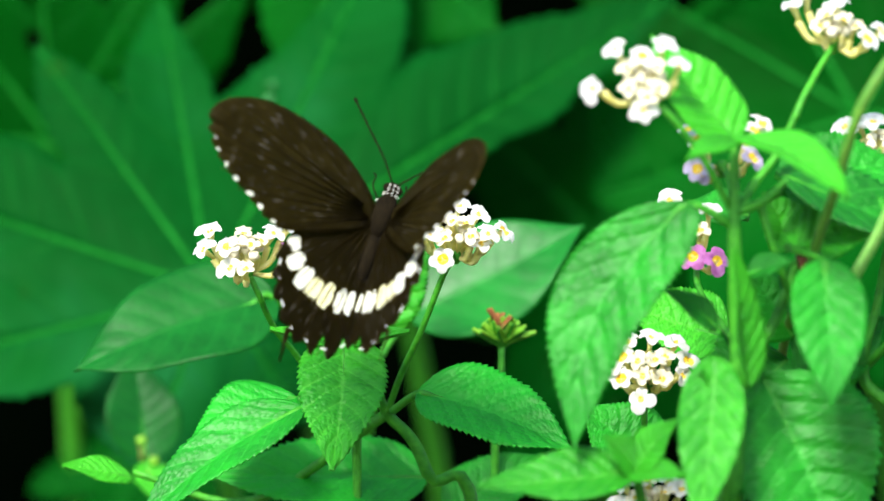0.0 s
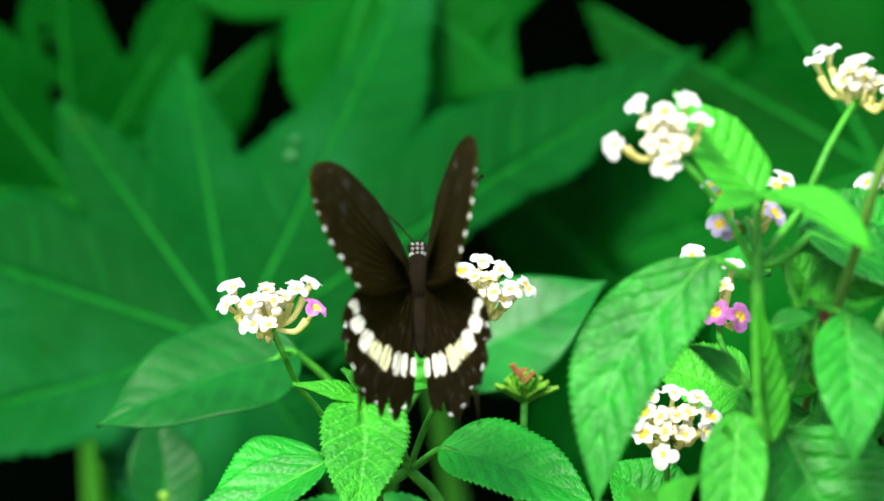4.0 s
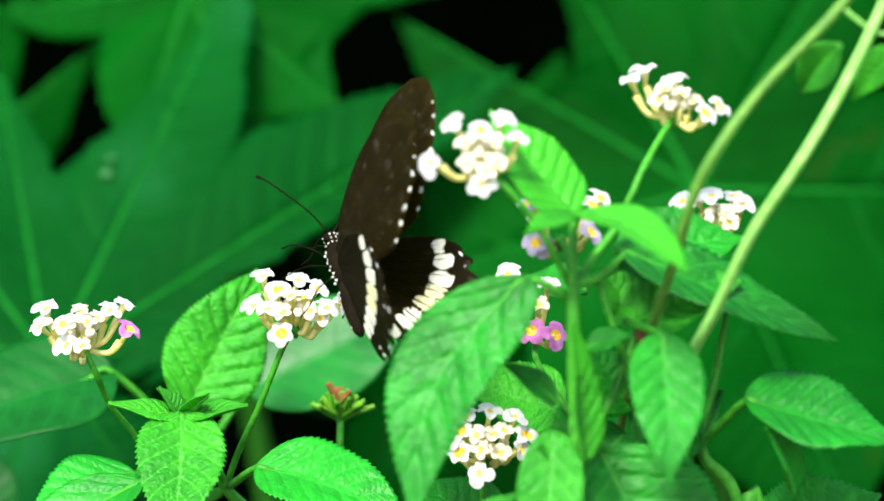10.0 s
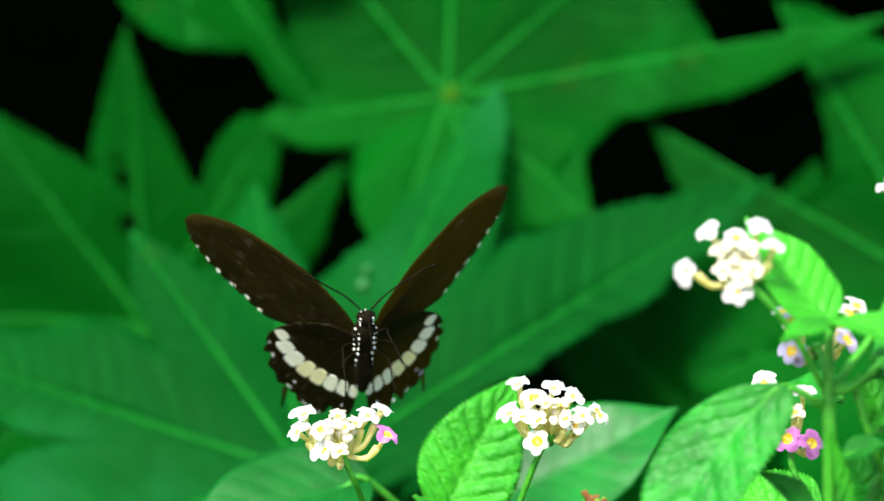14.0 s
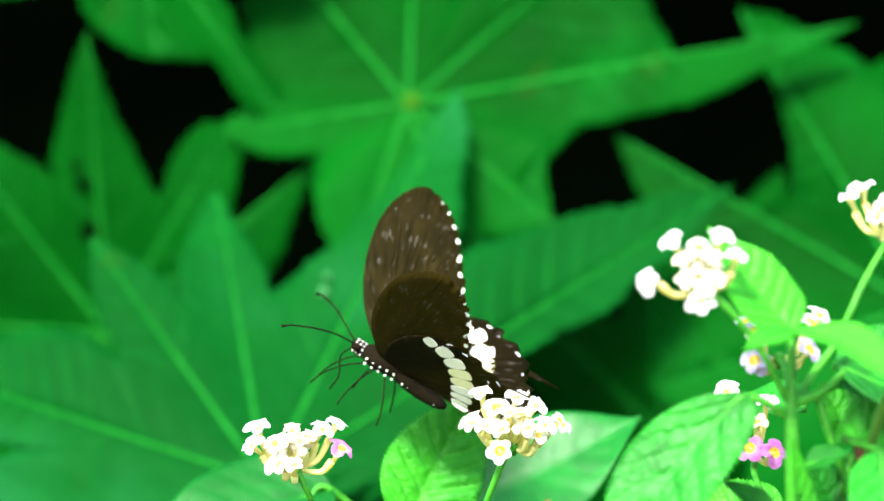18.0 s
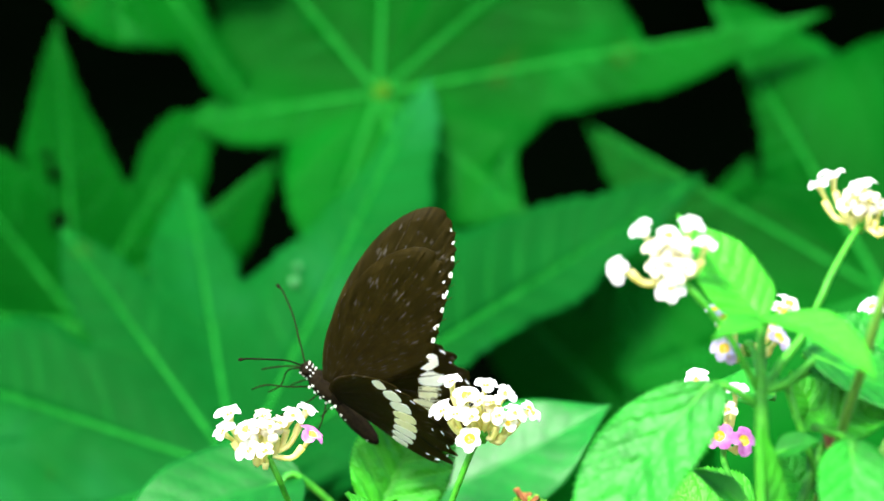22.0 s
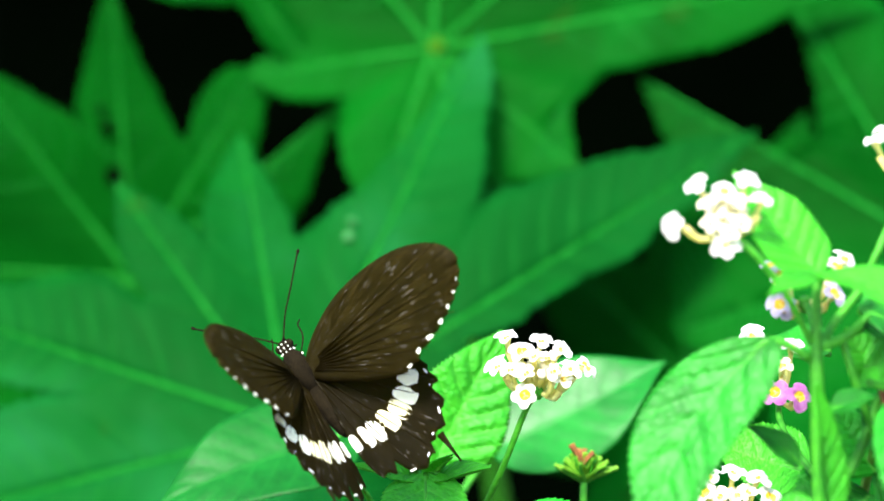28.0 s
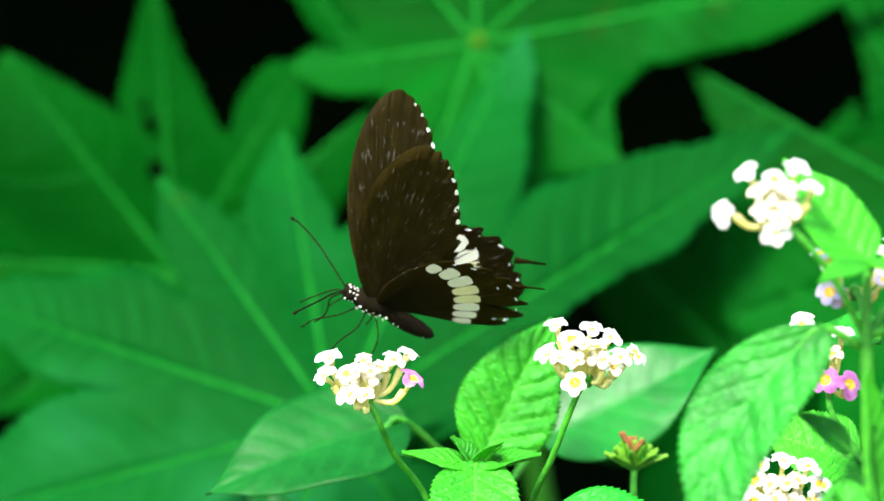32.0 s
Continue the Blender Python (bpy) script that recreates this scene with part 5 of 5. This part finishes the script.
# ---- what moves ----
# seconds; place (millimetres to the right and up as at the flowers, metres behind them); head and back directions; forewing and hindwing lift and sweep, left then right
FLIGHT = [
    (0.00, -14.9, -15.2, -0.055, 0.34, 0.27, 0.90, 0.20, -0.96, 0.21, 24, 78, 21, 70, 14, 7, 18, 1),
    (0.50, -17.1, -20.3, -0.055, 0.36, 0.22, 0.91, 0.12, -0.97, 0.19, 21, 75, 3, 71, 5, -1, 18, 5),
    (1.00, -12.6, -16.5, -0.055, 0.36, 0.57, 0.74, 0.10, -0.81, 0.57, 69, 99, 33, 68, 9, 8, 10, 1),
    (1.50, -14.2, -18.9, -0.055, 0.44, 0.39, 0.81, -0.02, -0.90, 0.44, 68, 92, 31, 66, 8, 0, 16, -17),
    (2.00, -18.2, -19.8, -0.055, 0.00, 0.62, 0.79, -0.03, -0.79, 0.62, 80, 85, 41, 49, 11, 11, 8, 12),
    (2.50, -12.7, -11.8, -0.055, 0.11, 0.28, 0.95, 0.11, -0.96, 0.27, 35, 72, 22, 57, 1, -1, 7, 14),
    (3.00, -10.8, -11.2, -0.055, -0.06, 0.22, 0.97, 0.19, -0.95, 0.23, 37, 79, 29, 63, 8, 9, 5, 7),
    (3.50, -11.9, -14.7, -0.055, -0.03, 0.34, 0.94, 0.04, -0.94, 0.34, 55, 74, 46, 58, 2, -2, 4, 11),
    (4.00, -11.2, -16.4, -0.055, -0.04, 0.26, 0.97, 0.01, -0.97, 0.26, 62, 75, 48, 54, 1, -5, 3, 6),
    (4.50, -10.6, -18.0, -0.055, -0.05, 0.18, 0.98, -0.02, -0.98, 0.18, 69, 76, 50, 50, 0, -8, 2, 1),
    (5.00, -9.9, -19.6, -0.055, -0.06, 0.10, 0.99, -0.06, -0.99, 0.10, 76, 77, 51, 46, 0, -12, 0, -3),
    (5.50, -9.3, -21.3, -0.055, -0.07, 0.02, 1.00, -0.09, -1.00, 0.02, 83, 78, 53, 41, -1, -15, -1, -8),
    (5.75, -2.9, -20.6, -0.055, 0.08, 0.11, 0.99, 0.20, -0.98, 0.09, 47, 74, 26, 52, 3, -6, 4, 1),
    (6.00, 1.7, -17.6, -0.055, 0.27, 0.39, 0.88, 0.63, -0.76, 0.14, 4, 5, -11, 61, 23, -19, 19, 1),
    (6.50, 14.5, -16.3, -0.055, -0.07, -0.25, 0.97, 0.22, -0.95, -0.23, 49, 41, 55, 40, -24, -20, -26, 10),
    (6.75, 14.1, -19.7, -0.055, 0.01, 0.09, 1.00, 0.26, -0.96, 0.08, 70, 8, 52, 11, -2, -30, -7, 5),
    (7.00, 13.8, -15.6, -0.055, 0.05, 0.18, 0.98, 0.56, -0.82, 0.12, 72, -26, 36, -9, 12, -14, 8, 4),
    (7.50, 16.1, -18.5, -0.050, -0.17, 0.39, 0.91, 0.38, -0.82, 0.42, 87, -11, 40, 4, 20, -41, 7, 23),
    (7.75, 18.1, -17.6, -0.048, -0.14, 0.41, 0.90, 0.09, -0.90, 0.42, 90, 19, 60, 21, 13, -16, 7, 12),
    (8.00, 19.4, -14.4, -0.045, -0.19, 0.58, 0.79, -0.37, -0.79, 0.49, 100, 42, 83, 41, 19, 27, 9, 8),
    (8.50, 19.5, -16.5, -0.040, -0.18, 0.65, 0.74, 0.02, -0.75, 0.66, 93, -6, 70, -3, 17, -21, 10, 21),
    (8.75, 18.6, -17.3, -0.038, -0.15, 0.64, 0.75, 0.24, -0.72, 0.66, 80, 10, 68, 44, 19, -23, 5, 12),
    (9.00, 18.7, -16.0, -0.035, -0.12, 0.64, 0.76, 0.61, -0.55, 0.57, 54, 39, 54, 55, 18, -19, 9, 7),
    (9.50, 16.1, -6.2, -0.035, -0.21, 0.31, 0.93, 0.91, -0.28, 0.29, 50, 33, 24, 52, 5, -29, 6, -3),
    (10.00, 15.5, -8.4, -0.035, -0.31, 0.45, 0.84, 0.51, -0.66, 0.55, 81, 88, 67, 53, 8, -8, -5, -8),
    (10.50, 12.7, -11.2, -0.035, -0.14, -0.03, 0.99, 0.95, -0.28, 0.13, 61, 28, 37, 30, -5, -3, -5, 0),
    (10.75, 11.9, -10.5, -0.035, -0.30, -0.15, 0.94, 0.91, -0.34, 0.24, 49, 60, 33, 56, -10, 5, -15, 8),
    (11.00, 11.2, -10.1, -0.035, -0.39, -0.53, 0.75, 0.92, -0.27, 0.28, 33, 95, 25, 78, -33, 3, -10, 6),
    (11.25, 7.9, 14.9, -0.029, -0.54, 0.34, 0.77, 0.55, -0.55, 0.63, 61, 81, 61, 70, -10, 6, -9, 8),
    (11.50, 4.7, 39.7, -0.023, -0.33, 0.82, 0.46, 0.21, -0.41, 0.89, 85, 69, 92, 58, -5, -1, 7, 0),
    (11.75, -23.6, 42.3, -0.016, -0.58, 0.75, 0.32, -0.36, -0.59, 0.72, 30, 75, 43, 68, -4, 13, 11, 0),
    (12.00, -51.9, 45.0, -0.010, -0.68, 0.73, 0.05, -0.71, -0.68, 0.20, -25, 80, -6, 77, -2, 27, 14, 0),
    (12.25, -52.0, 26.0, -0.005, -0.92, -0.38, 0.13, 0.33, -0.53, 0.78, 26, 50, 22, 41, 6, 14, 8, -2),
    (12.50, -52.0, 6.9, 0.001, -0.00, -0.68, 0.73, 0.44, 0.65, 0.61, 77, 20, 51, 4, 14, 1, 2, -3),
    (12.75, -51.1, -2.3, 0.007, -0.01, -0.71, 0.71, 0.01, 0.71, 0.71, 70, 56, 30, 21, 6, -2, -3, 0),
    (13.00, -50.1, -10.3, 0.012, 0.02, -0.66, 0.75, -0.45, 0.67, 0.60, 63, 88, 6, 22, -11, -13, 0, 2),
    (13.25, -48.0, -7.2, 0.012, 0.07, -0.73, 0.68, -0.08, 0.68, 0.73, 70, 49, 36, 16, 5, -5, 0, 2),
    (13.50, -45.8, -3.0, 0.012, 0.14, -0.74, 0.66, 0.26, 0.67, 0.69, 76, 5, 64, -5, 12, -7, 7, 0),
    (14.00, -42.9, 0.8, 0.012, 0.07, -0.77, 0.64, -0.16, 0.62, 0.76, 39, 38, 34, 34, 0, 2, 3, 5),
    (14.50, -43.5, -6.3, 0.012, 0.10, -0.92, 0.38, 0.12, 0.39, 0.91, 56, 37, 47, 33, 13, 14, 11, 15),
    (15.00, -40.4, -6.2, 0.012, -0.09, -0.95, 0.30, 0.29, 0.26, 0.92, 59, 33, 53, 34, 12, 15, 2, 14),
    (15.50, -37.3, -6.0, 0.012, -0.29, -0.93, 0.23, 0.42, 0.09, 0.90, 63, 29, 58, 34, 10, 16, -7, 14),
    (16.00, -34.3, -5.9, 0.012, -0.48, -0.86, 0.18, 0.51, -0.11, 0.85, 66, 24, 63, 35, 9, 17, -16, 14),
    (16.50, -31.2, -5.8, 0.012, -0.66, -0.74, 0.17, 0.54, -0.31, 0.78, 70, 20, 69, 36, 7, 17, -25, 14),
    (17.00, -28.8, -7.3, 0.012, -0.69, -0.66, 0.30, 0.68, -0.43, 0.60, 100, 61, 97, 92, 10, 11, 0, 4),
    (17.50, -24.8, -8.3, 0.012, -0.59, -0.69, 0.41, 0.78, -0.36, 0.51, 75, 77, 72, 74, 0, -12, 0, 0),
    (18.00, -28.9, -3.3, 0.012, -0.86, 0.08, 0.51, 0.46, -0.34, 0.82, 50, 38, 49, 39, 25, -1, 0, 7),
    (18.50, -32.5, -10.4, 0.012, -0.82, -0.52, 0.23, 0.41, -0.27, 0.87, 63, 48, 57, 48, -2, 23, -15, 0),
    (19.00, -30.0, -13.9, 0.012, -0.96, -0.20, 0.21, 0.28, -0.44, 0.85, 93, 84, 65, 80, 12, 10, -5, 0),
    (19.50, -28.4, -13.7, 0.012, -0.90, -0.39, 0.20, 0.44, -0.78, 0.45, 77, 64, 74, 86, 6, 23, 0, -5),
    (20.00, -36.2, -3.7, 0.012, -0.88, -0.33, 0.34, 0.43, -0.87, 0.26, 91, 39, 91, 79, 14, 21, 0, 19),
    (20.25, -41.0, -7.3, 0.012, -0.91, -0.08, 0.40, 0.35, -0.68, 0.64, 60, 45, 92, 50, 7, 8, 7, 3),
    (20.50, -44.6, -9.3, 0.012, -0.82, 0.31, 0.48, 0.16, -0.68, 0.71, 55, 26, 92, 15, 10, -8, 4, -15),
    (20.75, -38.2, -10.9, 0.012, -0.80, 0.29, 0.53, -0.12, -0.93, 0.33, 73, 22, 81, 24, 18, 2, 5, -10),
    (21.00, -32.9, -12.0, 0.012, -0.67, 0.09, 0.74, -0.35, -0.91, -0.21, 99, 9, 60, 14, 20, -4, 34, -17),
    (21.25, -31.4, -12.0, 0.012, -0.79, 0.26, 0.56, -0.06, -0.93, 0.35, 73, 26, 50, 35, 20, 7, 4, -2),
    (21.50, -31.1, -11.4, 0.012, -0.79, 0.27, 0.55, 0.28, -0.64, 0.72, 53, 34, 30, 36, 15, 1, 1, 0),
    (22.00, -35.4, -13.0, 0.012, -0.71, -0.24, 0.66, 0.65, -0.58, 0.49, 94, 61, 63, 63, 4, 4, -15, 0),
    (22.50, -34.8, -12.2, 0.012, -0.72, 0.45, 0.54, 0.42, -0.34, 0.84, 37, 45, 37, 47, 27, 8, 9, 13),
    (23.00, -35.4, -13.6, 0.012, -0.71, 0.20, 0.68, 0.50, -0.54, 0.68, 38, 55, 60, 49, 14, 16, 3, -1),
    (23.50, -36.5, -15.3, 0.012, -0.64, 0.47, 0.61, 0.42, -0.45, 0.79, 70, 61, 92, 51, 25, -13, 5, -10),
    (24.00, -36.0, -14.5, 0.012, -0.55, 0.31, 0.77, 0.54, -0.57, 0.62, 87, 53, 68, 44, 20, -3, -1, -11),
    (24.50, -36.3, -6.4, 0.012, -0.60, 0.33, 0.73, 0.67, -0.29, 0.69, 38, 75, 38, 56, 20, 1, 7, -6),
    (25.00, -38.3, -6.4, 0.012, -0.76, 0.34, 0.56, 0.42, -0.40, 0.81, 34, 85, 32, 41, 17, 15, -1, 10),
    (25.25, -38.9, -7.0, 0.012, -0.81, 0.09, 0.57, 0.46, -0.50, 0.73, 51, 59, 53, 51, 8, 3, -1, 5),
    (25.50, -38.7, -6.3, 0.012, -0.83, -0.06, 0.55, 0.40, -0.76, 0.51, 82, 67, 91, 57, 6, 4, -1, 6),
    (26.00, -41.5, -9.2, 0.002, -0.81, 0.06, 0.59, 0.29, -0.83, 0.48, 76, 58, 81, 44, 9, 8, -3, 10),
    (26.50, -44.3, -12.1, -0.009, -0.76, 0.18, 0.63, 0.17, -0.87, 0.46, 70, 50, 72, 30, 11, 13, -4, 15),
    (27.00, -47.0, -15.1, -0.019, -0.69, 0.29, 0.66, 0.05, -0.90, 0.44, 64, 42, 62, 16, 14, 17, -6, 19),
    (27.50, -49.8, -18.0, -0.030, -0.60, 0.38, 0.70, -0.08, -0.90, 0.42, 59, 34, 53, 2, 17, 21, -8, 24),
    (28.00, -55.6, -19.7, -0.030, -0.56, 0.16, 0.81, -0.22, -0.97, 0.04, 86, 20, 75, -8, 8, 19, 2, 7),
    (28.50, -57.9, -22.9, -0.030, -0.44, 0.44, 0.78, -0.10, -0.89, 0.44, 69, 42, 56, -9, 18, 19, -8, 13),
    (28.75, -54.5, -22.9, -0.030, -0.46, 0.47, 0.75, 0.12, -0.81, 0.58, 49, 55, 41, 22, 17, 16, -1, 9),
    (29.00, -53.1, -18.8, -0.030, -0.51, 0.43, 0.74, 0.23, -0.76, 0.61, 39, 41, 30, 12, 16, 10, 14, 9),
    (29.25, -51.7, -20.0, -0.030, -0.56, 0.11, 0.82, 0.42, -0.82, 0.39, 40, 31, 38, 27, 8, 19, 3, 6),
    (29.50, -52.2, -17.0, -0.030, -0.57, -0.29, 0.77, 0.53, -0.85, 0.07, 50, -7, 50, 2, 0, 26, 0, 6),
    (29.75, -52.7, -15.2, -0.021, -0.70, -0.24, 0.67, 0.61, -0.69, 0.39, 42, 22, 43, 37, -5, 20, 0, 10),
    (30.00, -52.2, -12.1, -0.013, -0.76, -0.28, 0.59, 0.64, -0.47, 0.61, 33, 65, 34, 71, -14, 7, 0, 12),
    (30.50, -54.0, -5.5, 0.005, -0.71, -0.41, 0.57, 0.69, -0.26, 0.68, 24, 92, 27, 92, -21, -1, 0, 11),
    (31.00, -50.6, -5.9, 0.007, -0.71, -0.34, 0.62, 0.66, -0.63, 0.41, 75, 46, 73, 54, 4, -8, 0, 11),
    (31.50, -54.7, -3.9, 0.010, -0.72, -0.39, 0.58, 0.59, -0.78, 0.20, 50, 9, 50, 38, 0, 2, 0, 7),
    (32.00, -50.4, -5.6, 0.012, -0.82, -0.45, 0.37, 0.58, -0.57, 0.58, 97, 46, 79, 70, -3, -1, -19, -6),
]
# a second butterfly that passes close to the lens: seconds; metres to the right, behind the flowers and up
PASSING = [(0.0, 3.2, -0.9, 1.9), (10.0, 2.0, -0.9, 1.5), (17.0, 0.6, -0.9, 0.9), (19.0, 0.16, -0.9, 0.68), (19.8, 0.0146, -0.9, 0.6487), (19.9, -0.0017, -0.9, 0.6386), (20.0, -0.0254, -0.9, 0.6352), (20.1, -0.0479, -0.9, 0.6286), (20.2, -0.0766, -0.9, 0.6249), (21.0, -0.4, -0.9, 0.66), (25.0, -1.8, -0.9, 1.2), (32.0, -3.5, -0.9, 1.9)]
# seconds; the small sway of the flower heads and of the large leaves, in millimetres right and up
SWAY_A = [
    (0.0, -0.29, 0.14),
    (3.0, -0.29, 0.00),
    (6.0, 0.14, 0.14),
    (9.0, 0.00, 0.00),
    (11.0, -1.43, -1.14),
    (13.0, -0.57, -1.14),
    (14.0, -0.29, 0.00),
    (17.0, -2.14, -0.43),
    (19.0, -2.43, -1.57),
    (20.0, -1.43, -0.29),
    (22.0, -2.14, -0.57),
    (25.0, -2.85, -0.57),
    (30.0, -3.85, -0.43),
    (32.0, -3.28, -0.71),
]
SWAY_BACK = [
    (0.0, 0.00, 0.00),
    (6.0, 0.00, 0.00),
    (12.0, 0.00, 0.00),
    (14.0, 0.00, -0.64),
    (17.0, -0.80, 0.00),
    (19.0, -0.32, -0.32),
    (25.0, -0.32, -0.64),
    (28.0, -0.64, -0.32),
    (29.0, -1.28, -0.96),
    (30.0, -2.24, -0.64),
    (31.0, -2.24, -2.24),
    (32.0, -2.88, -2.24),
]


def body_pose(row):
    t, right, up, depth, bx, by, bz, dx, dy, dz = row[:10]
    b = Vector((bx, by, bz)).normalized()
    d = Vector((dx, dy, dz))
    d = (d - b * d.dot(b)).normalized()
    l = d.cross(b)
    m = Matrix(((b.x, l.x, d.x), (b.y, l.y, d.y), (b.z, l.z, d.z))).to_4x4()
    return Matrix.Translation(at(right, up, depth)) @ m


def wing_pose(lift, sweep, side, hind):
    turn = Matrix.Rotation(radians(lift) * side, 4, "X") @ Matrix.Rotation(radians(sweep) * side, 4, "Z")
    return Matrix.Translation((0, 0.0015 * side, 0.0008 if hind else 0.0012)) @ turn


def motions():
    walk(butterfly, [(r[0], body_pose(r)) for r in FLIGHT])
    for i, (tag, side) in enumerate((("left", 1), ("right", -1))):
        fore, hind = WINGS[tag]
        walk(fore, [(r[0], wing_pose(r[10 + i], r[14 + i], side, False)) for r in FLIGHT])
        walk(hind, [(r[0], wing_pose(r[12 + i], r[16 + i], side, True)) for r in FLIGHT])
    walk(passer, [(t, pose(x, y, z, -35, 20, 175)) for t, x, y, z in PASSING])
    for wing, side in passer_wings:
        walk(wing, [(t, wing_pose(42 if i % 2 else 12, 0, side, False)) for i, (t, x, y, z) in enumerate(PASSING)])
    home = bloom_a.location.copy()
    walk(bloom_a, [(t, pose(home.x + a / 1000, home.y, home.z + b / 1000)) for t, a, b in SWAY_A])
    for ob in (castor_middle, castor_upper, castor_left):
        home = ob.location.copy()
        walk(ob, [(t, pose(home.x + a / 1000, home.y, home.z + b / 1000)) for t, a, b in SWAY_BACK])


motions()
